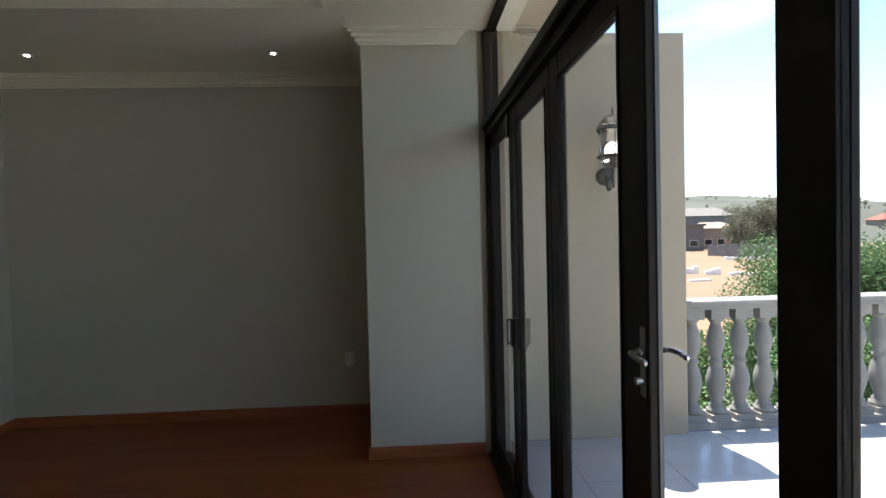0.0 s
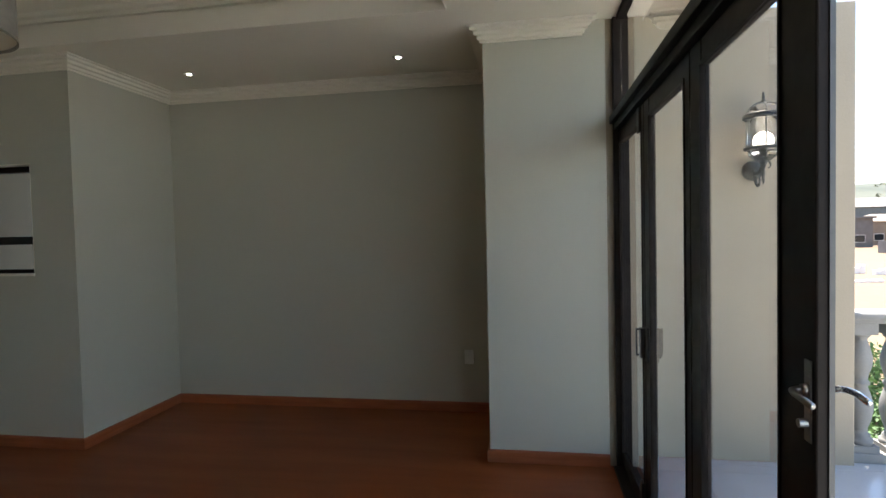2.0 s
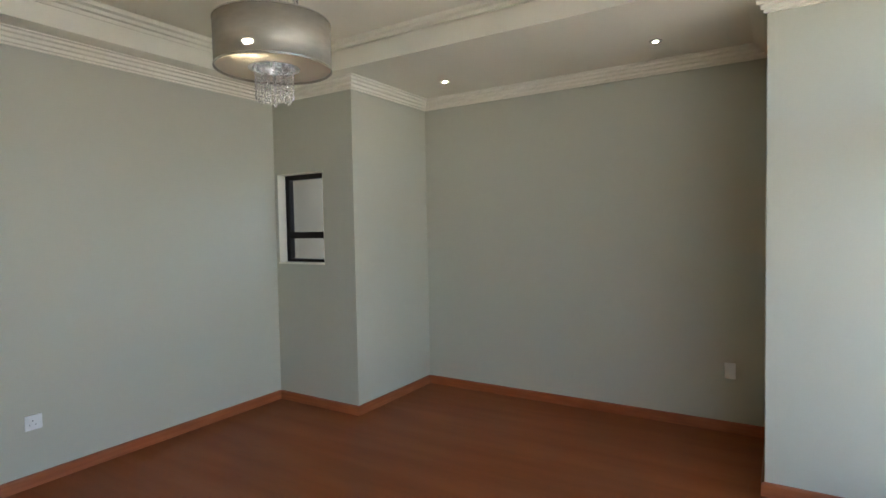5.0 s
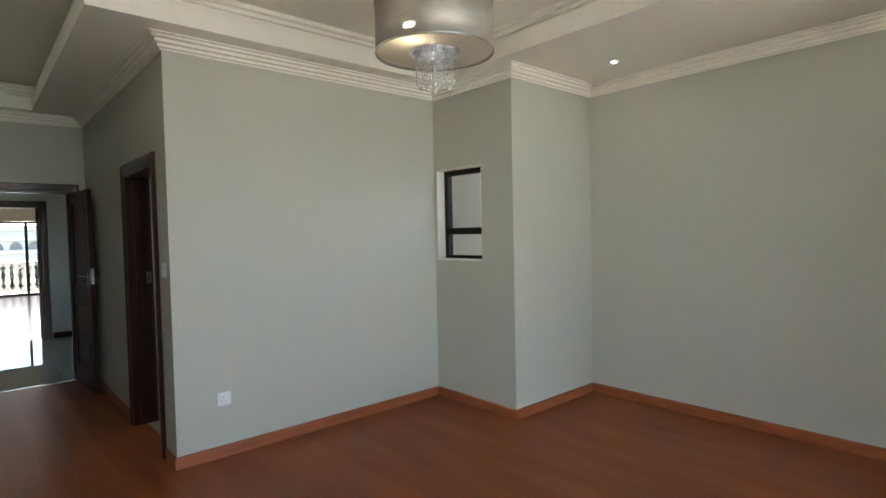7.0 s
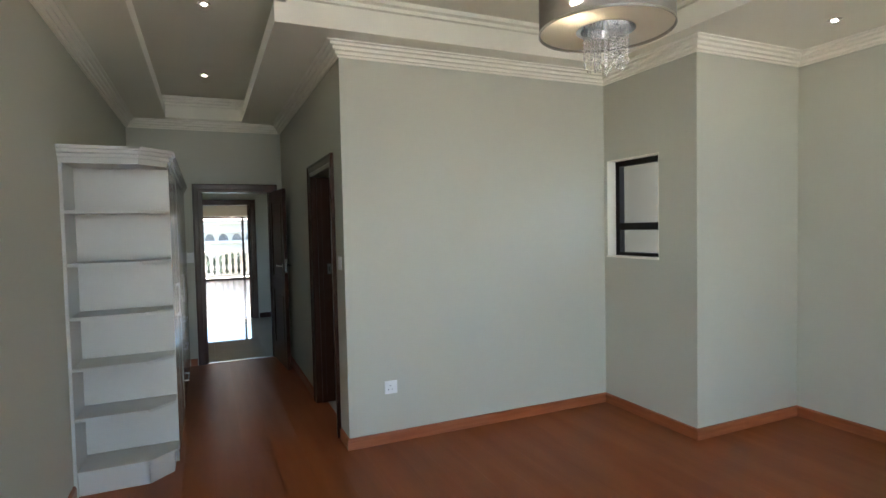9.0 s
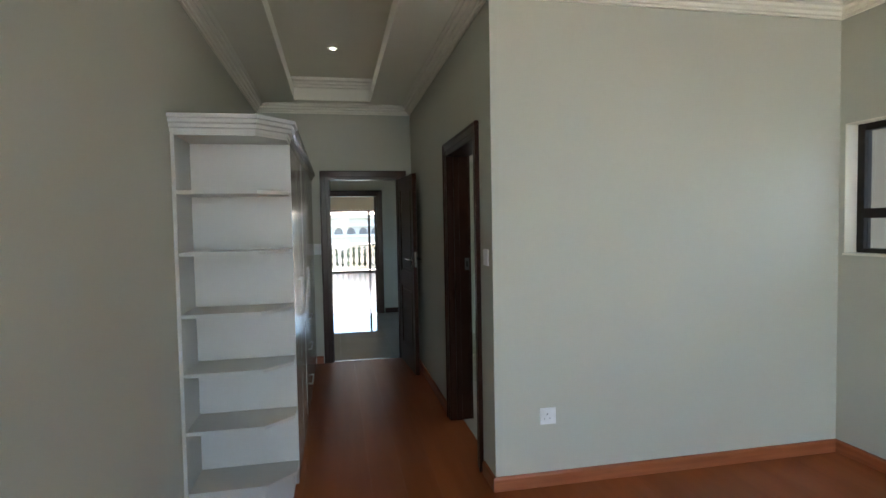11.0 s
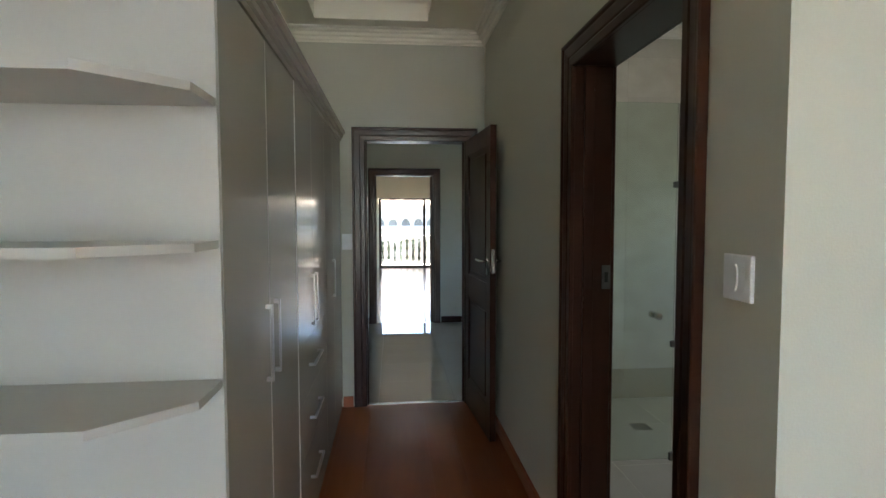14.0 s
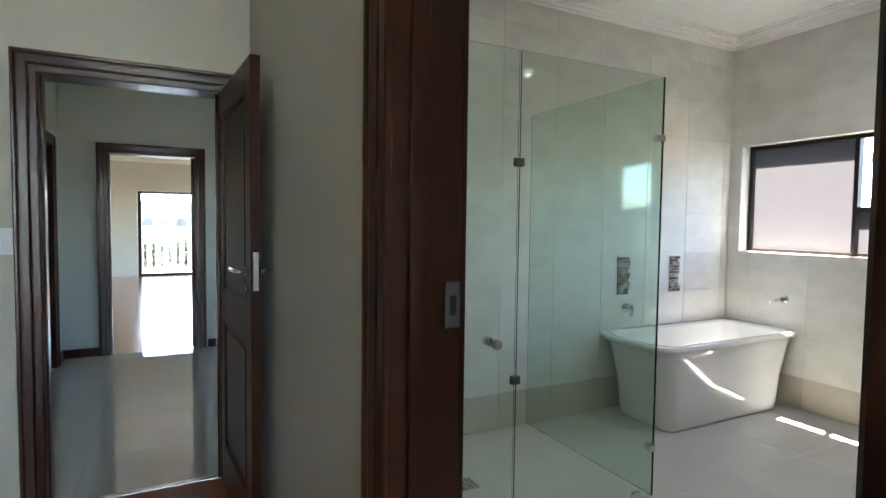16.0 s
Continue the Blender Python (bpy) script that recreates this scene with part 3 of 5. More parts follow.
part("edge_strip", boxes((XG + 0.006, XG + 0.016, 1.666, 1.6695, 0.04, 2.12)), DULLALU, l3, "bright edge strip of the lock leaf")
part("lock_plate", boxes((XG - 0.020, XG - 0.016, 1.683, 1.709, 1.095, 1.26), bevel=0.0015), HANDLESTEEL, l3, "brushed steel lock plate")
part("handle", tube([(XG - 0.018, 1.697, 1.20), (XG - 0.038, 1.697, 1.20), (XG - 0.05, 1.69, 1.20), (XG - 0.055, 1.673, 1.20), (XG - 0.056, 1.60, 1.197)], 0.0068, 10), HANDLESTEEL, l3, "brushed steel lever", True)
part("handle_collar", lathe([(0.011, XG - 0.03), (0.012, XG - 0.020)], 14, (0, 1.697, 1.20), "x"), HANDLESTEEL, l3, "", True)
part("cylinder_lock", lathe([(0.009, XG - 0.036), (0.010, XG - 0.020)], 14, (0, 1.697, 1.132), "x"), HANDLESTEEL, l3)
part("handle_outside", tube([(XG + 0.016, 1.697, 1.20), (XG + 0.04, 1.697, 1.203), (XG + 0.05, 1.688, 1.203), (XG + 0.054, 1.663, 1.202), (XG + 0.05, 1.622, 1.2)], 0.0068, 10), STEEL, l3, "brushed steel lever", True)
part("pull_handle", boxes((XG - 0.066, XG - 0.058, 3.262, 3.269, 0.9, 1.035), (XG - 0.058, XG - 0.02, 3.262, 3.269, 0.9, 0.91), (XG - 0.058, XG - 0.02, 3.262, 3.269, 1.025, 1.035),
                          (XG - 0.05, XG - 0.0165, 3.225, 3.26, 0.895, 1.04), (XG - 0.03, XG - 0.0165, 3.18, 3.224, 0.885, 1.05)), BLACKPL, fd, "black pull handle")
for z in (0.2, 2.05):
    part("hinge", boxes((XG - 0.042, XG - 0.028, 3.265, 3.32, z - 0.06, z + 0.06), bevel=0.003), BLACKPL, fd)

# ---- small window ----
def window(name, axis, a0, a1, c, z0, z1, mull, trans, pane_mat, label, open_last=False, w=0.05):
    th = thing(name, ((a0 + a1) / 2, c, z0) if axis == "x" else (c, (a0 + a1) / 2, z0), label, "window", kind="structure")
    def fr(nm, p, q, r, t, d=0.03, m=BRONZE, par=th):
        return part(nm, boxes((p, q, c - d, c + d, r, t) if axis == "x" else (c - d, c + d, p, q, r, t), bevel=0.003 if d > 0.01 else 0), m, par)
    fr("frame", a0, a0 + w, z0, z1), fr("frame", a1 - w, a1, z0, z1)
    fr("frame", a0 + w, a1 - w, z0, z0 + w * 0.8), fr("frame", a0 + w, a1 - w, z1 - w, z1)
    xs = [a0 + w] + [v for m in mull for v in (m - w / 2, m + w / 2)] + [a1 - w]
    for m in mull:
        fr("mullion", m - w / 2, m + w / 2, z0 + w * 0.8, z1 - w)
    for n in range(0, len(xs), 2):
        zs = [z0 + w * 0.8] + ([trans - w * 0.6, trans + w * 0.6] if trans and n == len(xs) - 2 else []) + [z1 - w]
        if len(zs) == 4:
            fr("transom", xs[n], xs[n + 1], zs[1], zs[2])
        for k in range(0, len(zs), 2):
            if open_last and n and k:
                continue
            q = fr("pane", xs[n], xs[n + 1], zs[k], zs[k + 1], 0.003, pane_mat)
            q.visible_shadow = False
    return th
window("window_small", "x", -3.385, -2.81, YW + 0.12, 1.272, 2.09, [], 1.53, GLASS, "small bronze aluminium window with a low opening light")
structure("window_sill_small", boxes((-3.384, -2.811, YW - 0.012, YW + 0.089, 1.2705, 1.284)), TRIM, "white painted sill", "sill")
structure("trim_window_reveal", boxes((-3.3848, -3.379, YW + 0.001, YW + 0.089, 1.286, 2.088), (-2.816, -2.8102, YW + 0.001, YW + 0.089, 1.286, 2.088), (-3.379, -2.816, YW + 0.001, YW + 0.089, 2.083, 2.0895)), TRIM, "white painted window reveal")
window("window_bathroom", "x", WX0 + 0.01, WX1, BY + 0.118, WZ0 + 0.002, WZ1, [-5.68], 1.50, FROST, "bronze aluminium bathroom window with frosted glass, top light open", True, 0.03)
part("sash_stay", tube([(-5.60, BY + 0.07, 1.72), (-5.57, BY + 0.085, 1.95)], 0.006, 6), STEEL, bpy.data.objects["window_bathroom"], "steel window stay")

# ---- far glazed door, balcony ----
gd = thing("sliding_door", (RX, 1.7, 0), "dark bronze aluminium sliding glass doors at the far end", "glass door", kind="structure")
for q in ((0.525, 0.60, 0.0, 2.045), (1.83, 1.90, 0.05, 1.99), (2.82, 2.895, 0.0, 2.045)):
    part("stile", boxes((RX - 0.10, RX - 0.04, q[0], q[1], q[2], q[3]), bevel=0.004), BRONZE, gd)
part("head", boxes((RX - 0.10, RX - 0.04, 0.60, 2.82, 1.99, 2.045), bevel=0.004), BRONZE, gd)
part("sill", boxes((RX - 0.10, RX - 0.04, 0.60, 2.82, 0.0, 0.05), bevel=0.004), BRONZE, gd)
for a, b in ((0.6, 1.83), (1.9, 2.82)):
    q = part("pane", boxes((RX - 0.075, RX - 0.07, a, b, 0.05, 1.99)), GLASS, gd)
    q.visible_shadow = False
# unseen slab, added to keep part of the sun off the far balcony
structure("roof_balcony", boxes((-19.7, RX - T, -4, 6.5, 2.75, 2.95)), OUTWALL, "beige plastered unseen slab added to shade the far balcony")
structure("floor_balcony", boxes((-20.6, RX - T, -3, 6, -0.2, -0.03)), TERRACE, "pale tiled balcony floor")

BAL = [(0.062, 0.10), (0.062, 0.13), (0.045, 0.14), (0.05, 0.155), (0.036, 0.17), (0.034, 0.19), (0.052, 0.25), (0.062, 0.31), (0.06, 0.36), (0.045, 0.42),
       (0.033, 0.455), (0.045, 0.468), (0.045, 0.482), (0.033, 0.494), (0.04, 0.53), (0.056, 0.585), (0.058, 0.63), (0.046, 0.69), (0.033, 0.735), (0.033, 0.75), (0.046, 0.765), (0.05, 0.78)]
def baluster_mesh(material):
    bm = lathe(BAL, 16)
    box(bm, -0.066, 0.066, -0.066, 0.066, 0.06, 0.1005)
    box(bm, -0.06, 0.06, -0.06, 0.06, 0.779, 0.85)
    me = mesh_of("baluster", bm, material)
    for p in me.polygons:
        p.use_smooth = len(p.vertices) == 4 and abs(p.normal.z) < 0.95 and p.area < 0.004
    return me
def balustrade(name, axis, c, a0, a1, z, pitch, label, material, hs=1.0, fat=1.0):
    me = baluster_mesh(material)
    th = thing(name, (a0, c, z) if axis == "x" else (c, a0, z), label, "balustrade")
    def run(nm, w, r, t, bev):
        part(nm, boxes((a0, a1, c - w, c + w, z + hs * r, z + hs * t) if axis == "x" else (c - w, c + w, a0, a1, z + hs * r, z + hs * t), bevel=bev), material, th)
    run("plinth", 0.09, 0.0, 0.06, 0.006)
    run("rail_bed", 0.085, 0.85, 0.875, 0.004)
    run("rail", 0.11, 0.875, 0.915, 0.012)
    n = int((a1 - a0) / pitch)
    for k in range(n):
        a = a0 + pitch * (k + 0.5)
        piece("baluster", me, th, (a, c, z) if axis == "x" else (c, a, z)).scale = (fat, fat, hs)
    return th
balustrade("balustrade", "y", -20.35, -2.4, 5.6, -0.03, 0.2, "white painted concrete balustrade of the far balcony", NEIGHBOURW, 1.0, 1.18)

# ---- terrace ----
structure("wall_terrace", boxes((XG + 0.142, 2.78, 4.27, 4.52, -0.2, 2.9), bevel=0.01), OUTWALL, "beige plastered terrace wall with a lantern")
balustrade("balustrade", "x", 4.40, 2.785, 9.6, -0.02, 0.187, "grey cast concrete balustrade with vase-shaped balusters", CONCRETE, 1.06, 1.14)
structure("eave", boxes((1.502, 1.90, -4.0, 5.2, 2.93, 3.2), (XG - 0.2, 1.90, -4.0, 5.2, 3.2, 3.34), bevel=0.01), OUTWALL, "beige plastered roof overhang")
structure("roof", boxes((-19, XS, -4.0, 5.64, 3.2, 3.34), (XS, XG - 0.2, -4.0, 5.6, 3.2, 3.34)), OUTWALL, "flat roof slab")
structure("wall_house", boxes((XG + 0.02, XG + 0.17, -4.0, YS - 0.005, -3.3, 3.2), (XE, XG + 0.02, YS - T - 0.1, YS - T, -3.3, 3.2)), OUTWALL, "beige plastered house wall")
structure("wall_podium", boxes((-19, 9.8, -4.0, 4.55, -3.35, -0.22)), OUTWALL, "beige plastered lower storey")

# ---- ceiling lights ----
def downlight(x, y, z, label="small round recessed downlight, lit"):
    th = thing("downlight", (x, y, z), label, "ceiling light", "recessed downlights")
    part("ring", lathe([(0.017, z - 0.002), (0.024, z - 0.006), (0.042, z - 0.004), (0.044, z)], 20, (x, y, 0)), CHROME, th, "chrome ring", True)
    part("lamp", lathe([(0.015, z - 0.0075), (0.017, z - 0.0025)], 16, (x, y, 0)), SPOTLIT, th)
for x, y in ((-1.90, 4.48), (-0.18, 4.46)):
    downlight(x, y, CZ)
for x in (-3.69, -5.47):
    downlight(x, 0.79, UZ)
for x, y in ((-5.0, 3.4), (-5.0, 4.5), (-5.9, 2.6), (-4.2, 2.9)):
    downlight(x, y, BC)

# ---- chandelier ----
CX, CY, CZ0, CR, CH = -1.522, 2.297, 2.357, 0.272, 0.218
ch = thing("chandelier", (CX, CY, UZ), "silver organza drum chandelier with hanging crystal strands", "chandelier")
bm = bmesh.new()
seg = 48
rings = [[bm.verts.new((CX + r * math.cos(2 * math.pi * k / seg), CY + r * math.sin(2 * math.pi * k / seg), z)) for k in range(seg)]
         for r, z in ((CR, CZ0), (CR, CZ0 + CH), (CR - 0.003, CZ0 + CH), (CR - 0.003, CZ0))]
for a, b in zip(rings, rings[1:] + rings[:1]):
    for k in range(seg):
        bm.faces.new((a[k], a[(k + 1) % seg], b[(k + 1) % seg], b[k]))
sh = part("shade", bm, SHADE, ch, "silver organza drum shade", True)
def annulus(r0, r1, z0, z1, segs=48):
    bm = bmesh.new()
    rr = [[bm.verts.new((CX + r * math.cos(2 * math.pi * k / segs), CY + r * math.sin(2 * math.pi * k / segs), z)) for k in range(segs)] for r, z in ((r0, z0), (r1, z0), (r1, z1), (r0, z1))]
    for a, b in zip(rr, rr[1:] + rr[:1]):
        for k in range(segs):
            bm.faces.new((a[k], a[(k + 1) % segs], b[(k + 1) % segs], b[k]))
    bmesh.ops.recalc_face_normals(bm, faces=bm.faces[:])
    return bm
part("hoop", annulus(CR - 0.001, CR + 0.003, CZ0 - 0.003, CZ0 + 0.006), STEEL, ch)
part("hoop", annulus(CR - 0.001, CR + 0.003, CZ0 + CH - 0.004, CZ0 + CH + 0.003), STEEL, ch)
part("diffuser", annulus(0.118, CR - 0.004, CZ0 + 0.008, CZ0 + 0.011), DIFFUSER, ch, "cream fabric diffuser")
part("crystal_ring", annulus(0.101, 0.120, CZ0 + 0.003, CZ0 + 0.03), CHROME, ch)
part("crystal_plate", lathe([(0.10, CZ0 + 0.022), (0.10, CZ0 + 0.026)], 32, (CX, CY, 0)), CHROME, ch, "mirror chrome plate")
part("ceiling_rose", lathe([(0.15, UZ - 0.03), (0.15, UZ)], 32, (CX, CY, 0)), CHROME, ch, "chrome ceiling plate", True)
part("stem", lathe([(0.008, CZ0 + 0.01), (0.008, UZ - 0.03)], 10, (CX, CY, 0)), CHROME, ch)
for k in range(2):
    a = radians(287 + 180 * k)
    bx, by = CX + 0.205 * math.cos(a), CY + 0.205 * math.sin(a)
    ex, ey = -math.sin(a) * 0.024, math.cos(a) * 0.024
    zb = CZ0 + 0.07
    part("bulb", tube([(bx - ex, by - ey, zb), (bx - 0.8 * ex, by - 0.8 * ey, zb), (bx + 0.8 * ex, by + 0.8 * ey, zb), (bx + ex, by + ey, zb)], [0.006, 0.011, 0.011, 0.006], 12), FAINTBULB if k else WARMBULB, ch, "unlit bulb" if k else "lit warm bulb", True)
    part("lamp_arm", tube([(CX, CY, CZ0 + 0.12), (bx, by, CZ0 + 0.12), (bx, by, CZ0 + 0.08)], 0.006, 8), CHROME, ch)
def strand(length, r=0.008, step=0.019):
    n = int(length / step)
    prof = [(0.001, 0.004)]
    for k in range(n):
        s, h = (1.0, 1.0) if k < n - 1 else (1.0, 2.4)
        c = -step * k - (0.012 if h > 1 else 0)
        prof += [(0.0012, c + r * h), (r * s, c + r * 0.25), (r * s, c - r * 0.25), (0.0012, c - r * h)]
    return mesh_of("crystal_strand", lathe(prof[::-1], 6), CRYSTAL)
ST = [strand(0.145, 0.006, 0.016), strand(0.165, 0.006, 0.016), strand(0.185, 0.006, 0.016)]
STU = strand(0.36)
random.seed(3)
for ring, cnt, kind in ((0.088, 13, 0), (0.062, 8, 1), (0.034, 5, 2)):
    for k in range(cnt):
        a = 2 * math.pi * (k + random.uniform(-0.15, 0.15)) / cnt
        piece("crystal_strand", ST[(kind + (k % 2)) % 3], ch, (CX + ring * math.cos(a), CY + ring * math.sin(a), CZ0 + 0.016))
for k in range(18):
    a = 2 * math.pi * k / 18
    piece("crystal_strand", STU, ch, (CX + 0.12 * math.cos(a), CY + 0.12 * math.sin(a), UZ - 0.036))

# ---- sockets and switches ----
def plate_on(name, axis, a, c, z, out, w, h, label, category, kind=0):
    """A wall plate centred at a, z on the wall face c that faces out."""
    th = thing(name, (a, c, z) if axis == "x" else (c, a, z), label, category)
    def put(nm, a0, a1, z0, z1, d0, d1, m, bev=0.0015, par=th):
        lo, hi = sorted((c + out * d0, c + out * d1))
        return part(nm, boxes((a0, a1, lo, hi, z0, z1) if axis == "x" else (lo, hi, a0, a1, z0, z1), bevel=bev), m, par)
    put("plate", a - w / 2, a + w / 2, z - h / 2, z + h / 2, 0.0, 0.009, PLASTIC, 0.003)
    if kind == 1:      # round-pin socket with a small rocker
        for da, dz, s in ((-0.0, 0.012, 0.007), (-0.016, -0.014, 0.0055), (0.016, -0.014, 0.0055)):
            put("pin_hole", a + da - s / 2 - 0.006, a + da + s / 2 - 0.006, z + dz - s / 2, z + dz + s / 2, 0.0092, 0.0098, BLACKPL, 0)
        put("rocker", a + 0.024, a + 0.034, z + 0.006, z + 0.03, 0.009, 0.012, PLASTIC, 0.001)
    if kind == 2:
        put("rocker", a - 0.026, a + 0.026, z - 0.030, z + 0.030, 0.009, 0.0095, PLASTIC, 0.0002)
        arc = [(a - 0.003 + 0.007 * math.cos(q), z + 0.027 * math.sin(q)) for q in [-1.35 + 0.27 * n for n in range(11)]]
        d = c + out * 0.0105
        part("rocker_ridge", tube([(u, d, v) if axis == "x" else (d, u, v) for u, v in arc], 0.002, 6), PLASTIC, th, "", True)
    return th
plate_on("socket", "y", 1.936, XS, 0.405, 1, 0.095, 0.095, "white plastic wall socket with round pin holes", "socket", 1)
plate_on("blank_plate", "x", 0.24, YB, 0.465, -1, 0.075, 0.12, "white plastic blank wall plate", "wall plate")
plate_on("light_switch", "x", -3.54, YC, 1.315, -1, 0.09, 0.095, "white plastic light switch by the passage corner", "light switch", 2)
plate_on("light_switch", "y", 0.575, XE, 1.265, 1, 0.075, 0.12, "white plastic light switch beside the door", "light switch", 2)

# ---- open corner shelf ----
CASE = [(-3.772, YS + 0.003), (-3.46, YS + 0.003), (-3.46, 0.385), (-3.60, 0.53), (-3.772, 0.53)]
bk = thing("shelf_unit", (-3.62, 0.2, 0), "white open shelf unit with a chamfered corner and moulded top", "shelf unit")
def shelf_poly(inset=0.0, back=-3.755):
    return [(back, YS + 0.022), (-3.462 - inset, YS + 0.022), (-3.462 - inset, 0.385 - inset * 0.4), (-3.60 - inset, 0.528 - inset * 0.2), (back, 0.528 - inset * 0.2)]
part("side_panel", boxes((-3.772, -3.46, YS + 0.003, YS + 0.021, 0.0, 1.995), bevel=0.0015), MELAMINE, bk)
part("back_panel", boxes((-3.772, -3.756, YS + 0.021, 0.53, 0.09, 1.995), bevel=0.0015), MELAMINE, bk)
for z in (1.703, 1.389, 1.073, 0.769, 0.469, 0.15):
    part("shelf", extrude_poly(shelf_poly(0.004), z - 0.018, z + 0.0), MELAMINE, bk)
part("top_panel", extrude_poly(shelf_poly(0.0, -3.772), 1.978, 1.998), MELAMINE, bk)
part("plinth", extrude_poly([(-3.772, YS + 0.022), (-3.485, YS + 0.022), (-3.485, 0.375), (-3.61, 0.505), (-3.772, 0.505)], 0.0, 0.13), MELAMINE, bk)
CROWN = [(-0.02, 1.99), (0.006, 1.99), (0.006, 2.010), (0.018, 2.014), (0.018, 2.032), (0.032, 2.038), (0.032, 2.056), (0.046, 2.06), (0.046, 2.078), (-0.02, 2.078)]
part("crown_moulding", sweep([(-3.772, 0.53), (-3.60, 0.53), (-3.46, 0.385), (-3.46, YS + 0.003)], CROWN), MELAMINE, bk)
part("cap", extrude_poly([(-3.772, YS + 0.004), (-3.465, YS + 0.004), (-3.465, 0.38), (-3.60, 0.52), (-3.772, 0.52)], 2.06, 2.077), MELAMINE, bk)

# ---- wardrobe ----
EDGES = [-3.775, -4.228, -4.705, -5.12, -5.605, -6.04, -6.56]
FY = 0.53
def wardrobe_unit(x0, x1, doors, label):
    """x0 > x1; doors: rows (from, to, z0, z1, handle) with handle 'l', 'r', 'd' or ''."""
    w = thing("wardrobe", ((x0 + x1) / 2, 0.25, 0), label, "wardrobe", "fitted wardrobes")
    part("carcass", boxes((x1 + 0.001, x0 - 0.001, YS + 0.004, FY - 0.021, 0.0, 1.995)), MELAMINE, w)
    for a, b, z0, z1, h in doors:
        f = FY + (0.004 if a < -4.6 else 0.001 if a < -4.1 else 0.0)      # fronts hang slightly out of line
        d = part("drawer_front" if h == "d" else "door", boxes((b + 0.002, a - 0.002, FY - 0.019, f, z0 + 0.0008, z1 - 0.0008), bevel=0.0008), GLOSSDOOR, w)
        # paler strip on the window-facing edge only, for its bright highlight line
        part("edge_band", boxes((a - 0.002, a - 0.0012, FY - 0.017, f - 0.0012, z0 + 0.004, z1 - 0.004)), MELAMINE, d, "pale edge banding standing in for the lit edge")
        if h in ("l", "r"):
            hx = a - 0.055 if h == "r" else b + 0.055
            part("handle", boxes((hx - 0.006, hx + 0.006, FY + 0.016, FY + 0.022, 0.940, 1.178), (hx - 0.006, hx + 0.006, FY, FY + 0.016, 0.940, 0.954),
                                 (hx - 0.006, hx + 0.006, FY, FY + 0.016, 1.164, 1.178), bevel=0.0015), HANDLESTEEL, d, "square steel bar handle")
        if h == "d":
            m, z = (a + b) / 2 + 0.05, (z0 + z1) / 2
            part("handle", boxes((m - 0.14, m + 0.14, FY + 0.024, FY + 0.034, z - 0.006, z + 0.006), (m - 0.14, m - 0.128, FY, FY + 0.024, z - 0.006, z + 0.006),
                                 (m + 0.128, m + 0.14, FY, FY + 0.024, z - 0.006, z + 0.006), bevel=0.0015), HANDLESTEEL, d, "square steel bar handle")
    part("crown_moulding", sweep([(x1, FY - 0.002), (x0, FY - 0.002)][::-1], [(-o, z) for o, z in CROWN]), GLOSSDOOR, w)
    part("top_board", boxes((x1 + 0.001, x0 - 0.001, YS + 0.004, FY - 0.025, 1.997, 2.02)), MELAMINE, w)
    part("kickboard", boxes((x1 + 0.002, x0 - 0.002, FY - 0.02, FY - 0.004, 0.0, 0.085)), GLOSSDOOR, w)
    return w
Z0, Z1 = 0.09, 1.985
wardrobe_unit(EDGES[0], EDGES[2], [(EDGES[0], EDGES[1], Z0, Z1, "l"), (EDGES[1], EDGES[2], Z0, Z1, "r")], "gloss grey-beige two-door wardrobe with steel bar handles")
wardrobe_unit(EDGES[2], EDGES[4], [(EDGES[2], EDGES[3], 0.9, Z1, "l"), (EDGES[3], EDGES[4], 0.9, Z1, "r"), (EDGES[2], EDGES[4], 0.09, 0.41, "d"),
                                   (EDGES[2], EDGES[4], 0.41, 0.65, "d"), (EDGES[2], EDGES[4], 0.65, 0.90, "d")], "gloss grey-beige wardrobe with a stack of drawers")
wardrobe_unit(EDGES[4], EDGES[6], [(EDGES[4], EDGES[5], Z0, Z1, "l"), (EDGES[5], EDGES[6], Z0, Z1, "")], "gloss grey-beige wardrobe at the end of the row")
# ---- bathroom things ----
tub = thing("bathtub", (-6.25, 4.66, 0), "white freestanding acrylic bath with flared sides", "bathtub")
def rounded(x0, x1, y0, y1, r, z, n=6):
    pts = []
    for cx, cy, a0 in ((x1 - r, y1 - r, 0), (x0 + r, y1 - r, 90), (x0 + r, y0 + r, 180), (x1 - r, y0 + r, 270)):
        for k in range(n + 1):
            a = radians(a0 + 90 * k / n)
            pts.append((cx + r * math.cos(a), cy + r * math.sin(a), z))
    return pts
def loft(loops, cap_first=True, cap_last=True):
    bm = bmesh.new()
    rr = [[bm.verts.new(p) for p in lp] for lp in loops]
    n = len(rr[0])
    for a, b in zip(rr, rr[1:]):
        for k in range(n):
            bm.faces.new((a[k], a[(k + 1) % n], b[(k + 1) % n], b[k]))
    if cap_first:
        bm.faces.new(rr[0][::-1])
    if cap_last:
        bm.faces.new(rr[-1])
    bmesh.ops.recalc_face_normals(bm, faces=bm.faces[:])
    return bm
tx0, tx1, ty0, ty1 = -6.58, -5.93, 4.00, 5.48
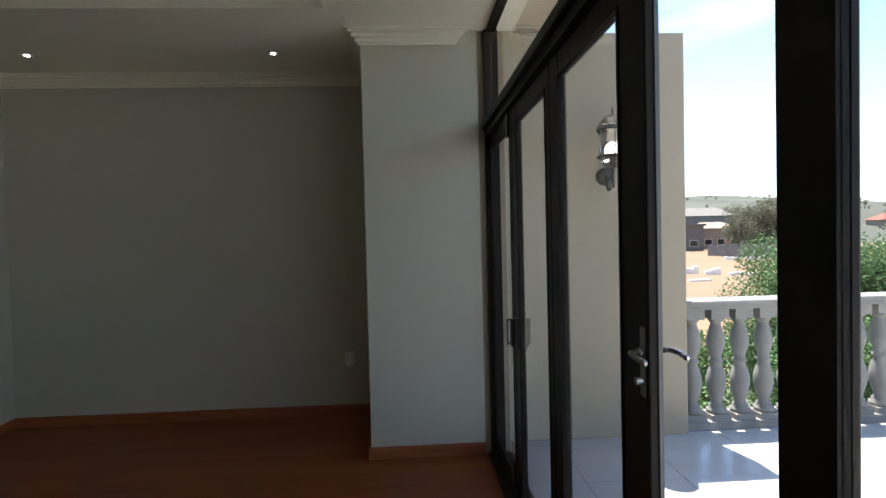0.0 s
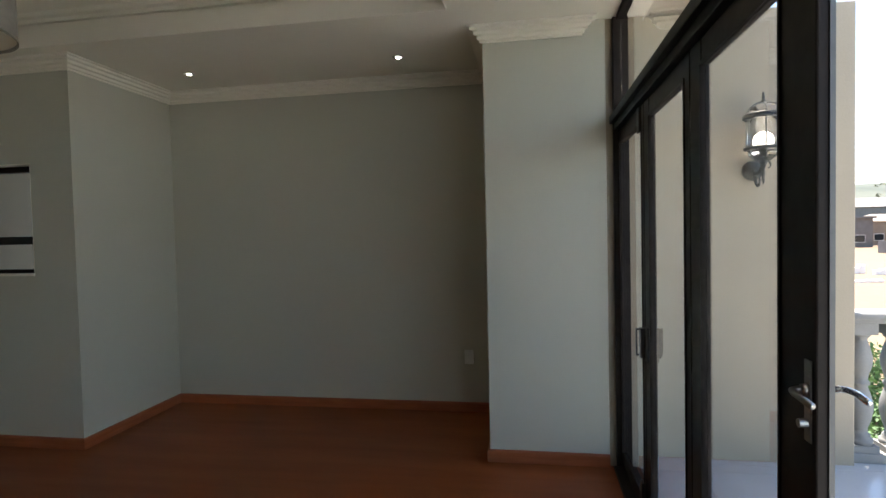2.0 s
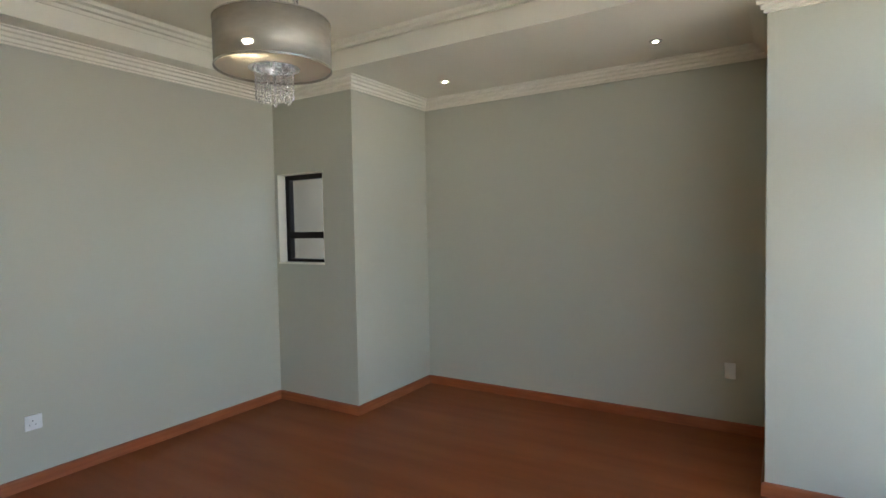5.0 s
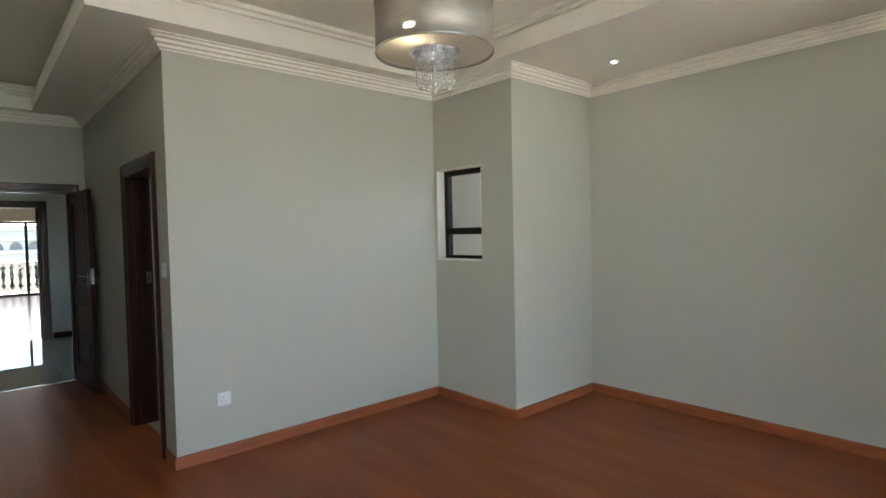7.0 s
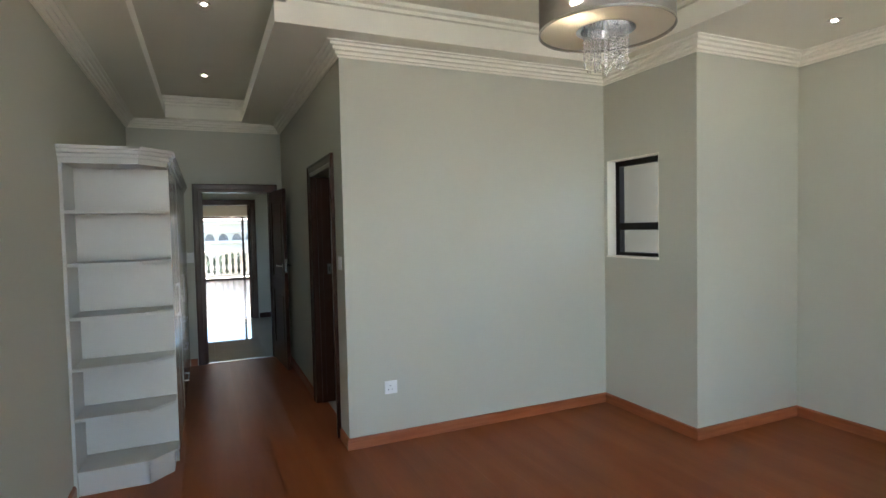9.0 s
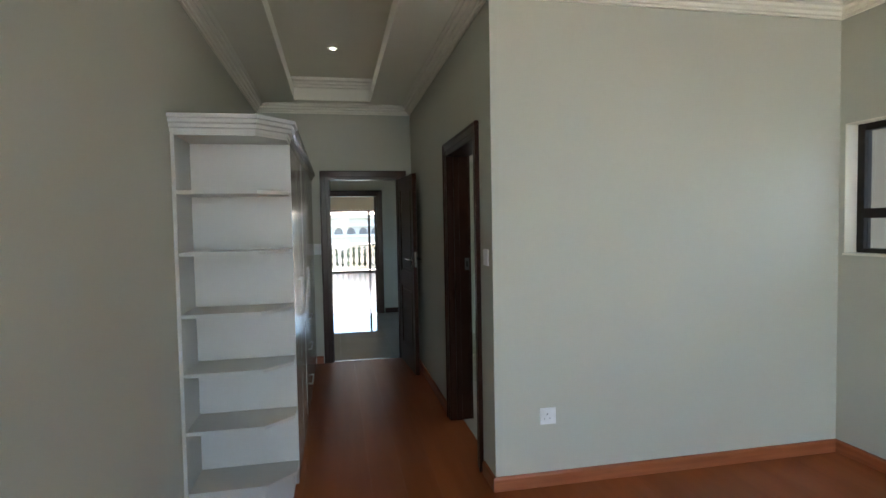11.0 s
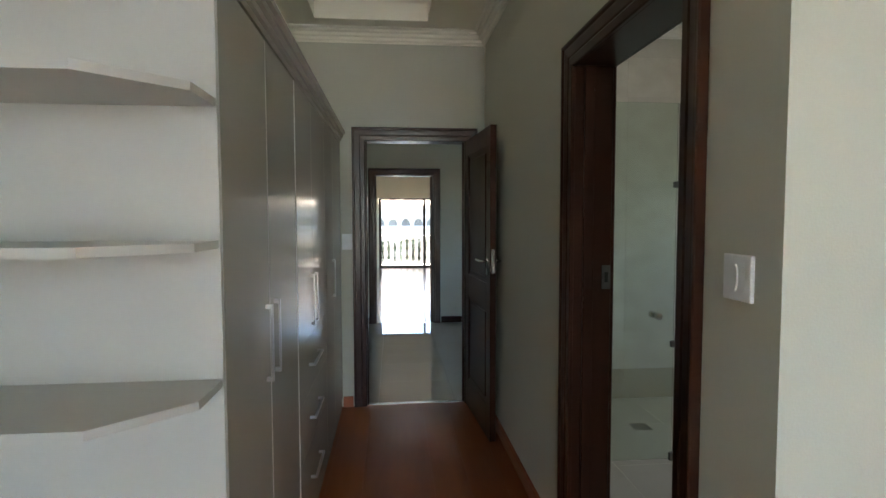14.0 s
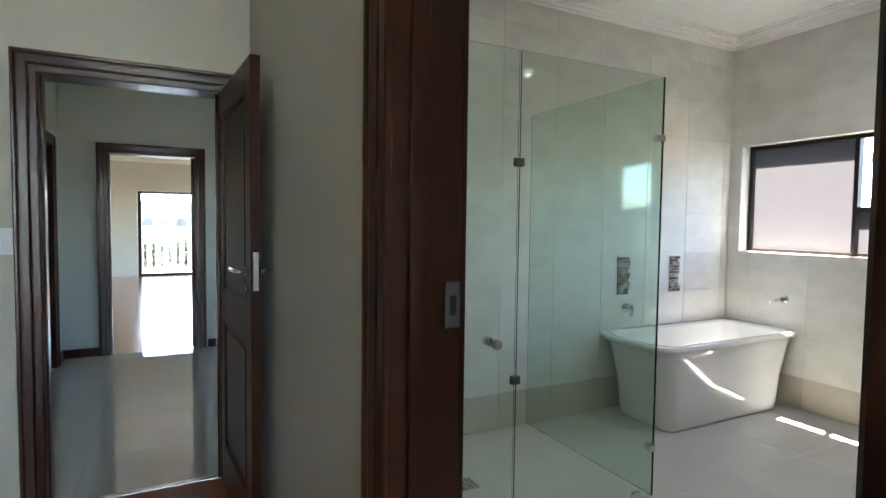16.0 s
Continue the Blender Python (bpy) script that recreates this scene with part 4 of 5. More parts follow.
TUB = [(0.09, 0.16, 0.07, 0.0), (0.08, 0.15, 0.08, 0.02), (0.062, 0.12, 0.1, 0.28), (0.036, 0.07, 0.12, 0.50), (0.028, 0.045, 0.13, 0.55), (0.004, 0.006, 0.15, 0.558),
       (0.0, 0.0, 0.15, 0.57), (0.0, 0.0, 0.15, 0.586), (0.006, 0.006, 0.15, 0.594), (0.05, 0.06, 0.14, 0.592), (0.06, 0.075, 0.14, 0.568), (0.10, 0.16, 0.13, 0.2), (0.16, 0.24, 0.1, 0.14)]
part("shell", loft([rounded(tx0 + dx, tx1 - dx, ty0 + dy, ty1 - dy, rad, z, 8) for dx, dy, rad, z in TUB]), ACRYLIC, tub, "", True)
part("drain", lathe([(0.03, 0.1405), (0.03, 0.145)], 16, (-6.25, 4.69, 0)), CHROME, tub)

mx = thing("bath_mixer", (BX, 4.30, 0.75), "chrome lever bath mixer on the tiled wall", "tap")
part("body", lathe([(0.035, BX), (0.035, BX + 0.012), (0.026, BX + 0.014), (0.026, BX + 0.07), (0.018, BX + 0.075)], 18, (0, 4.30, 0.75), "x"), CHROME, mx, "", True)
part("lever", boxes((BX + 0.05, BX + 0.085, 4.29, 4.31, 0.69, 0.76), bevel=0.004), CHROME, mx)
sp = thing("bath_spout", (-6.1, BY, 0.80), "chrome bath spout on the tiled wall", "tap")
part("rose", lathe([(0.03, BY - 0.01), (0.03, BY)], 16, (-6.08, 0, 0.815), "y"), CHROME, sp, "", True)
part("spout", tube([(-6.08, BY - 0.008, 0.815), (-6.085, BY - 0.10, 0.815), (-6.09, BY - 0.16, 0.80)], [0.014, 0.013, 0.012], 10), CHROME, sp, "", True)
random.seed(5)
def mosaic(y0, y1, z0, z1):
    th = thing("mosaic_strip", (BX, (y0 + y1) / 2, z0), "upright strip of dark glass and stone mosaic", "tile strip", "mosaic strips")
    part("backing", boxes((BX, BX + 0.002, y0, y1, z0, z1)), GROUT, th)
    z = z0
    me_list = [mesh_of("mosaic_tile", boxes((0, 0.004, 0, w - 0.002, 0, 0.0215)), MOSAIC) for w in (0.03, 0.05, 0.065)]
    while z < z1 - 0.012:
        y = y0
        while y < y1 - 0.02:
            room = y1 - y
            opts = [k for k, w in enumerate((0.03, 0.05, 0.065)) if w <= room + 0.004]
            if not opts:
                break
            k = random.choice(opts)
            piece("mosaic_tile", me_list[k], th, (BX + 0.002, y, z))
            y += (0.03, 0.05, 0.065)[k]
        z += 0.0235
mosaic(4.215, 4.345, 0.85, 1.13)
mosaic(4.77, 4.89, 0.85, 1.13)

scn = thing("shower_screen", (-5.49, 2.9, 0), "frameless greenish glass shower screen with chrome clips", "shower screen")
GX, GY, GH = -5.49, 3.41, 2.095
for nm, d in (("door_panel", (GX - 0.004, GX + 0.004, YC + T + 0.01, 2.553, 0.012, GH)), ("front_panel", (GX - 0.004, GX + 0.004, 2.563, GY, 0.006, GH)),
              ("side_panel", (BX + 0.01, GX - 0.004, GY - 0.008, GY, 0.006, GH))):
    q = part(nm, boxes(d), SHOWERGLASS, scn, "clear greenish safety glass")
    q.visible_shadow = False
for z in (0.70, 1.63):
    part("hinge", boxes((GX - 0.014, GX + 0.014, 2.537, 2.579, z - 0.018, z + 0.018), bevel=0.003), DULLALU, scn)
for z in (0.25, 1.80):
    part("corner_clip", boxes((GX - 0.036, GX + 0.010, GY - 0.036, GY + 0.008, z - 0.016, z + 0.016), bevel=0.003), CHROME, scn)
part("floor_clip", boxes((GX - 0.012, GX + 0.012, 2.54, 2.58, 0.0, 0.05), bevel=0.003), DULLALU, scn)
part("floor_clip", boxes((GX - 0.012, GX + 0.012, GY - 0.14, GY - 0.09, 0.0, 0.045), bevel=0.003), CHROME, scn)
part("knob", lathe([(0.012, GX + 0.004), (0.012, GX + 0.02), (0.02, GX + 0.024), (0.02, GX + 0.05), (0.016, GX + 0.054)], 16, (0, 2.44, 0.872), "x"), CHROME, scn, "chrome door knob", True)
part("knob", lathe([(0.016, GX - 0.054), (0.02, GX - 0.05), (0.02, GX - 0.024), (0.012, GX - 0.02), (0.012, GX - 0.004)], 16, (0, 2.44, 0.872), "x"), CHROME, scn, "", True)
part("floor_seal", boxes((BX + 0.02, GX, GY + 0.001, GY + 0.006, 0.0, 0.006)), STEEL, scn)
dr = thing("shower_drain", (-6.0, 2.61, 0), "square steel shower drain grate", "drain")
part("grate", boxes((-6.06, -5.94, 2.55, 2.67, 0.0, 0.004), bevel=0.001), STEEL, dr)
for k in range(5):
    part("slot", boxes((-6.05, -5.95, 2.56 + 0.022 * k, 2.568 + 0.022 * k, 0.0041, 0.0046)), BLACKPL, dr)

# ---- terrace lantern ----
LX, LY = 2.185, 4.27
ly = LY - 0.17
ln = thing("wall_lantern", (LX, LY, 2.0), "black iron wall lantern with glass dome and lit globe bulb", "wall lamp")
DOME = [(0.098, 2.195), (0.094, 2.217), (0.08, 2.239), (0.056, 2.257), (0.028, 2.268), (0.008, 2.272)]
BOWL = [(0.022, 1.912), (0.05, 1.928), (0.077, 1.953), (0.095, 1.985)]
def hoop(r, z, thick):
    return tube([(LX + r * math.cos(math.pi * k / 12), ly + r * math.sin(math.pi * k / 12), z) for k in range(25)], thick, 6)
part("back_plate", lathe([(0.030, LY - 0.032), (0.05, LY - 0.022), (0.062, LY - 0.01), (0.064, LY)], 18, (LX, 0, 1.872), "y"), IRON, ln, "", True)
part("bracket", tube([(LX, LY - 0.02, 1.872), (LX, LY - 0.06, 1.845), (LX, LY - 0.11, 1.85), (LX, ly + 0.015, 1.885), (LX, ly, 1.905)], 0.011, 8), IRON, ln, "", True)
part("scroll", tube([(LX, LY - 0.03, 1.85), (LX, LY - 0.05, 1.80)] + [(LX, LY - 0.085 + 0.03 * math.cos(a), 1.80 + 0.03 * math.sin(a)) for a in [-0.2 - 0.45 * k for k in range(10)]], [0.009] * 8 + [0.007, 0.006, 0.005, 0.004], 6), IRON, ln, "", True)
part("scroll", tube([(LX, ly, 1.90)] + [(LX + 0.022 + 0.02 * math.cos(a), ly, 1.892 + 0.02 * math.sin(a)) for a in [2.6 - 0.5 * k for k in range(9)]], 0.006, 6), IRON, ln, "", True)
part("drop_finial", lathe([(0.003, 1.772), (0.011, 1.80), (0.006, 1.815), (0.012, 1.835), (0.008, 1.86), (0.014, 1.885), (0.026, 1.908), (0.022, 1.914)], 10, (LX, ly, 0)), IRON, ln, "", True)
part("bowl", lathe(BOWL, 18, (LX, ly, 0)), LAMPGLASS, ln, "clear glass bowl", True)
part("lantern_glass", lathe([(0.086, 2.0), (0.09, 2.17)], 18, (LX, ly, 0)), LAMPGLASS, ln, "", True)
part("dome", lathe(DOME, 18, (LX, ly, 0)), LAMPGLASS, ln, "clear glass dome", True)
for r, z, th in ((0.099, 1.992, 0.011), (0.103, 2.178, 0.011), (0.101, 2.194, 0.009)):
    part("ring", hoop(r, z, th), IRON, ln, "", True)
for k in range(6):
    a = 2 * math.pi * k / 6 + 0.3
    part("rib", tube([(LX + (r + 0.003) * math.cos(a), ly + (r + 0.003) * math.sin(a), z) for r, z in BOWL + [(0.093, 2.01), (0.096, 2.17)] + DOME], 0.0045, 6), IRON, ln)
part("finial", lathe([(0.012, 2.266), (0.017, 2.276), (0.006, 2.286), (0.012, 2.298), (0.005, 2.308), (0.008, 2.318), (0.002, 2.336)], 10, (LX, ly, 0)), IRON, ln, "", True)
part("lamp_holder", lathe([(0.016, 1.955), (0.016, 2.004)], 10, (LX, ly, 0)), IRON, ln)
part("bulb", lathe([(0.012, 2.004), (0.03, 2.015), (0.041, 2.038), (0.042, 2.052), (0.033, 2.075), (0.016, 2.088), (0.004, 2.091)], 18, (LX, ly, 0)), BULB, ln, "white globe bulb, lit", True)

# ---- outside ----
def hill(x, y):
    d = max(0.0, y - 190 - 0.12 * abs(x - 340))
    return -3.3 + min(49.0, d * 0.1) * (0.53 + 0.45 * math.cos((x - 340) / 170) + 0.03 * math.sin(x * 0.05))


def ground_sheet():
    bm = bmesh.new()
    n = 100
    grid = []
    for i in range(n + 1):
        row = []
        for j in range(n + 1):
            x = -900 + 2400 * i / n
            y = -900 + 3000 * j / n
            h = hill(x, y)
            row.append(bm.verts.new((x, y, h)))
        grid.append(row)
    for i in range(n):
        for j in range(n):
            bm.faces.new((grid[i][j], grid[i + 1][j], grid[i + 1][j + 1], grid[i][j + 1]))
    return bm
structure("ground", ground_sheet(), VELD, "dry grassland rising to a low hill", smooth=True)
structure("ground_lot", boxes((4, 160, 16, 130, -3.29, -3.27)), SAND, "bare sandy building plots", "ground")

def tree(name, x, y, z, height, radius, leaves, leafmat, label, seed, size=0.16, clumps=26, low=0.35):
    rnd = random.Random(seed)
    th = thing(name, (x, y, z), label, "tree")
    limbs = bmesh.new()
    def limb(p, q, r0, r1):
        m = bpy.data.meshes.new("tmp")
        t = tube([p, ((p[0] + q[0]) / 2 + rnd.uniform(-0.1, 0.1), (p[1] + q[1]) / 2 + rnd.uniform(-0.1, 0.1), (p[2] + q[2]) / 2), q], [r0, (r0 + r1) / 2, r1], 6)
        t.to_mesh(m)
        t.free()
        limbs.from_mesh(m)
        bpy.data.meshes.remove(m)
    fork = (x, y, z + height * 0.3)
    limb((x, y, z), fork, radius * 0.06, radius * 0.045)
    verts, faces = [], []
    for c in range(clumps):
        a = rnd.uniform(0, 2 * math.pi)
        hgt = rnd.uniform(low, 0.93)
        rr = radius * math.sqrt(rnd.random()) * (1.0 - 0.45 * abs(hgt - 0.6) / 0.4) * 0.85
        cx, cy, cz = x + rr * math.cos(a), y + rr * math.sin(a), z + height * hgt
        limb(fork, (cx, cy, cz), radius * 0.025, radius * 0.006)
        cr = radius * rnd.uniform(0.22, 0.4)
        for k in range(leaves // clumps):
            d = Vector((rnd.gauss(0, 1), rnd.gauss(0, 1), rnd.gauss(0, 0.8)))
            d = d.normalized() * cr * rnd.random() ** 0.4
            p = Vector((cx, cy, cz)) + d
            u = Vector((rnd.gauss(0, 1), rnd.gauss(0, 1), rnd.gauss(0, 0.6))).normalized()
            v = u.cross(Vector((rnd.gauss(0, 1), rnd.gauss(0, 1), rnd.gauss(0, 1)))).normalized()
            s = size * rnd.uniform(0.6, 1.3)
            b = len(verts)
            verts += [p - u * s * 0.5, p + v * s * 0.22, p + u * s * 0.5, p - v * s * 0.22]
            faces.append((b, b + 1, b + 2, b + 3))
    part("trunk", limbs, BARK, th)
    me = bpy.data.meshes.new("crown")
    me.from_pydata([tuple(v) for v in verts], [], faces)
    me.materials.append(leafmat)
    part("crown", me, leafmat, th)
    return th
tree("garden_tree", 8.85, 10.4, -3.3, 4.4, 2.15, 120000, LEAF, "leafy green garden tree below the terrace", 1, 0.065, 48, 0.25)
tree("garden_tree", 11.6, 10.2, -3.3, 4.2, 1.8, 60000, LEAF, "leafy green garden tree below the terrace", 2, 0.065, 32, 0.25)
tree("garden_shrub", 4.2, 7.4, -3.3, 3.4, 1.4, 24000, LEAF, "dense green shrub behind the balustrade", 3, 0.07, 26, 0.2)
tree("garden_shrub", 6.4, 7.2, -3.3, 3.5, 1.3, 24000, LEAF, "dense green shrub behind the balustrade", 4, 0.07, 26, 0.2)
tree("veld_tree", 62.8, 95, -3.3, 8.2, 6.0, 24000, LEAFDARK, "olive thorn tree on the open plot", 5, 0.32, 44, 0.22)
tree("veld_tree", 70.5, 97, -3.3, 9.6, 6.2, 24000, LEAFDARK, "tall olive thorn tree on the open plot", 6, 0.32, 44, 0.2)
tree("veld_tree", 79, 99, -3.3, 8.4, 6.0, 20000, LEAFDARK, "olive thorn tree on the open plot", 7, 0.32, 40, 0.2)

def scrub():
    """Bushes dotted over the hillside."""
    rnd = random.Random(21)
    verts, faces = [], []
    for k in range(150):
        y = rnd.uniform(210, 700)
        x = y * rnd.uniform(0.42, 1.05)
        z, rr = hill(x, y), rnd.uniform(1.2, 2.8)
        for q in range(22):
            p = Vector((x, y, z + rr * 0.5)) + Vector((rnd.gauss(0, 0.6), rnd.gauss(0, 0.6), rnd.gauss(0, 0.35))) * rr
            u = Vector((rnd.gauss(0, 1), rnd.gauss(0, 1), rnd.gauss(0, 1))).normalized() * rr * 0.35
            v = u.cross(Vector((rnd.gauss(0, 1), rnd.gauss(0, 1), rnd.gauss(0, 1)))).normalized() * rr * 0.25
            b = len(verts)
            verts += [tuple(p - u), tuple(p + v), tuple(p + u), tuple(p - v)]
            faces.append((b, b + 1, b + 2, b + 3))
    me = bpy.data.meshes.new("hill_scrub")
    me.from_pydata(verts, [], faces)
    me.materials.append(LEAFDARK)
    return tagged(new("hill_scrub", me), "scattered olive bushes over the dry hillside", "bushes", "", "stuff")
scrub()

def house(x, y, z, w, d, h, wallm, roofm, label, flat=False):
    th = thing("house", (x, y, z), label, "house")
    wl = part("wall", boxes((x - w / 2, x + w / 2, y - d / 2, y + d / 2, z, z + h)), wallm, th)
    for k in range(3):
        wx = x - w / 2 + w * (k + 0.5) / 3
        for st in range(max(1, int(h // 3))):
            fr = part("window", boxes((wx - 0.9, wx + 0.9, y - d / 2 - 0.06, y - d / 2, z + 0.9 + 3 * st, z + 2.3 + 3 * st)), WHITEW, th)
            part("pane", boxes((wx - 0.8, wx + 0.8, y - d / 2 - 0.09, y - d / 2 - 0.06, z + 1.0 + 3 * st, z + 2.2 + 3 * st)), PANEDARK, fr)
    if flat:
        part("roof", boxes((x - w / 2 - 0.4, x + w / 2 + 0.4, y - d / 2 - 0.4, y + d / 2 + 0.4, z + h, z + h + 0.4)), roofm, th)
    else:
        e, r = 0.6, h + w * 0.16
        part("roof", loft([[(x - w / 2 - e, y - d / 2 - e, z + h), (x + w / 2 + e, y - d / 2 - e, z + h), (x + w / 2 + e, y + d / 2 + e, z + h), (x - w / 2 - e, y + d / 2 + e, z + h)],
                           [(x - w / 4, y - 0.1, z + r), (x + w / 4, y - 0.1, z + r), (x + w / 4, y + 0.1, z + r), (x - w / 4, y + 0.1, z + r)]]), roofm, th)
    return th
house(55.5, 114.5, -3.3, 13, 9, 5.3, GREYW, GREYW, "grey flat-roofed two-storey house on the estate", True)
house(70.5, 122, -3.3, 9, 8, 4.7, HOUSEW, HOUSEW, "beige house with a pale tiled roof")
house(87, 156, -3.3, 16, 10, 8.3, GREYW, GREYW, "long house on the slope with a pale grey roof")
house(236, 250, 0.0, 20, 10, 3.5, HOUSEW, REDROOF, "house with a red tiled roof")
house(275, 262, 0.0, 24, 10, 4.0, HOUSEW, REDROOF, "house with a red tiled roof")
house(205, 190, -3.2, 14, 9, 4.0, WHITEW, REDROOF, "pale house with a red tiled roof")
house(112, 100, -3.2, 9, 7, 3.6, REDROOF, ROOFTILE, "small brick-red house on the estate")
bw1 = thing("boundary_wall", (53, 82, -3.3), "grey block boundary wall across the plots", "wall")
for k in range(6):
    x, y = 51.2 + 1.05 * k, 89.5 - 4.1 * k
    part("wall_bay", extrude_poly([(x, y), (x + 1.0, y - 3.9), (x + 1.2, y - 3.85), (x + 0.2, y + 0.05)], -3.3, -1.45), GREYW, bw1)
    part("pillar", extrude_poly([(x + 0.95, y - 3.9), (x + 1.05, y - 4.12), (x + 1.35, y - 4.05), (x + 1.25, y - 3.83)], -3.3, -1.35), GREYW, bw1)
random.seed(9)
for x, y, n, hh in ((28.6, 55, 4, 0.7), (30.6, 53.4, 3, 0.55), (32.2, 51.8, 4, 0.35), (33.6, 51.0, 3, 0.3), (47.5, 78, 5, 0.4), (50, 77, 5, 0.3), (25.5, 47, 4, 0.2)):
    st = thing("rubble_stack", (x, y, -3.27), "pale stack of building blocks on the sand", "building blocks", "stacks of blocks")
    for j in range(n):
        part("block", boxes((x + 0.52 * j, x + 0.5 + 0.52 * j, y, y + 0.5, -3.27, -3.27 + hh * random.uniform(0.7, 1.2)), bevel=0.01), WHITEW, st)

# neighbouring building beyond the far balcony
nb = thing("apartment_building", (-33, 1.5, -3.3), "pale building with ledges and arched balconies beyond the far balcony", "building")
part("wall", boxes((-36, -33, -14, 16, -3.3, 2.1)), NEIGHBOURW, nb)
for z in (0.9, 1.52, 2.0):
    part("ledge", boxes((-33, -32.75, -14, 16, z, z + 0.1), bevel=0.01), WHITEW, nb)
for k in range(36):
    y = -12 + 0.72 * k
    part("arch", loft([[(-32.99 + 0.03 * s, y + 0.26 * math.cos(a), 1.06 + 0.38 * math.sin(a)) for a in [math.pi * i / 10 for i in range(11)]] for s in (0, 1)]), GREYW, nb)
part("roof", loft([[(-32.6, y, 2.1), (-32.6, y, 2.2), (-37, y, 4.4), (-37, y, 4.3)] for y in (-14.5, 16.5)]), ROOFPALE, nb, "pale tiled roof slope")

def hedge(x, y0, y1, z0, z1, thick, count, seed):
    """Added for shade behind balusters: many leaves in an uneven strip over short stems."""
    rnd = random.Random(seed)
    th = thing("hedge", (x, (y0 + y1) / 2, z0), "dark green leaf strip added for the shade between the far balusters", "hedge")
    verts, faces = [], []
    for k in range(count):
        y = rnd.uniform(y0, y1)
        top = z1 - 0.10 - 0.08 * math.sin(y * 2.3) - 0.05 * math.sin(y * 7.1)
        p = Vector((x + rnd.gauss(0, thick * 0.35), y, rnd.uniform(z1 - 1.6, top)))
        u = Vector((rnd.gauss(0, 1), rnd.gauss(0, 1), rnd.gauss(0, 1))).normalized() * 0.07
        v = u.cross(Vector((rnd.gauss(0, 1), rnd.gauss(0, 1), rnd.gauss(0, 1)))).normalized() * 0.04
        b = len(verts)
        verts += [tuple(p - u), tuple(p + v), tuple(p + u), tuple(p - v)]
        faces.append((b, b + 1, b + 2, b + 3))
    me = bpy.data.meshes.new("foliage")
    me.from_pydata(verts, [], faces)
    me.materials.append(LEAFGAP)
    part("foliage", me, LEAFGAP, th)
    n = int((y1 - y0) / 0.8)
    for k in range(n):
        y = y0 + 0.8 * (k + 0.5)
        part("stem", tube([(x, y, z0), (x + 0.05, y + 0.08, z1 - 1.8), (x, y, z1 - 0.5)], [0.06, 0.045, 0.02], 6), BARK, th)
    return th
hedge(-21.5, -3.0, 6.4, -3.3, 0.78, 0.5, 14000, 31)

# ---- floors and tiles, last ----
fl = structure("floor", boxes((XE - 0.03, XG + 0.075, YS, YB, -0.12, -0.008)), DARKWOOD, "cherry-red laminate floor of long planks")
random.seed(11)
PL, PW = 1.285, 0.192
MEPL = {}
def plank(parent, x0, x1, y0, y1):
    key = (round(x1 - x0, 3), round(y1 - y0, 3))
    if key not in MEPL:
        MEPL[key] = mesh_of("plank", boxes((0, key[0] - 0.0005, 0, key[1] - 0.0005, -0.008, 0)), FLOORW)
    piece("plank", MEPL[key], parent, (x0, y0, 0))
row = 0
y = YS
while y < YB - 0.02:
    y1 = min(y + PW, YB)
    lo = XE - 0.02 if y < YC else (XS if y < YW else XA)
    hi = XG - 0.07 if y < YP else XP
    if lo == XE - 0.02 and y1 < 0.5:
        lo = -3.9
    x = lo - PL * ((row * 0.37) % 1.0)
    while x < hi - 0.01:
        a, b = max(x, lo), min(x + PL, hi)
        if b - a > 0.02:
            plank(fl, a, b, y, y1)
        x += PL
    y, row = y1, row + 1

def tile_grid(parent, name, material, us, vs, place, gap=0.0022, depth=0.008, plane="wall_x", bevel=0.0015):
    """Tiles between the joint lines us and vs; place turns (u, v) into a corner."""
    cache = {}
    for u0, u1 in zip(us, us[1:]):
        for v0, v1 in zip(vs, vs[1:]):
            w, h = round(u1 - u0 - gap, 4), round(v1 - v0 - gap, 4)
            if w < 0.02 or h < 0.02:
                continue
            if (w, h) not in cache:
                d = {"wall_x": (-depth, 0, 0, w, 0, h), "wall_y": (0, w, 0, depth, 0, h), "floor": (0, w, 0, h, -depth, 0)}[plane]
                bm = bmesh.new()
                box(bm, *d)
                bmesh.ops.bevel(bm, geom=bm.edges[:], offset=bevel, segments=1, affect="EDGES")
                cache[(w, h)] = mesh_of(name, bm, material)
            piece(name, cache[(w, h)], parent, place(u0 + gap / 2, v0 + gap / 2))

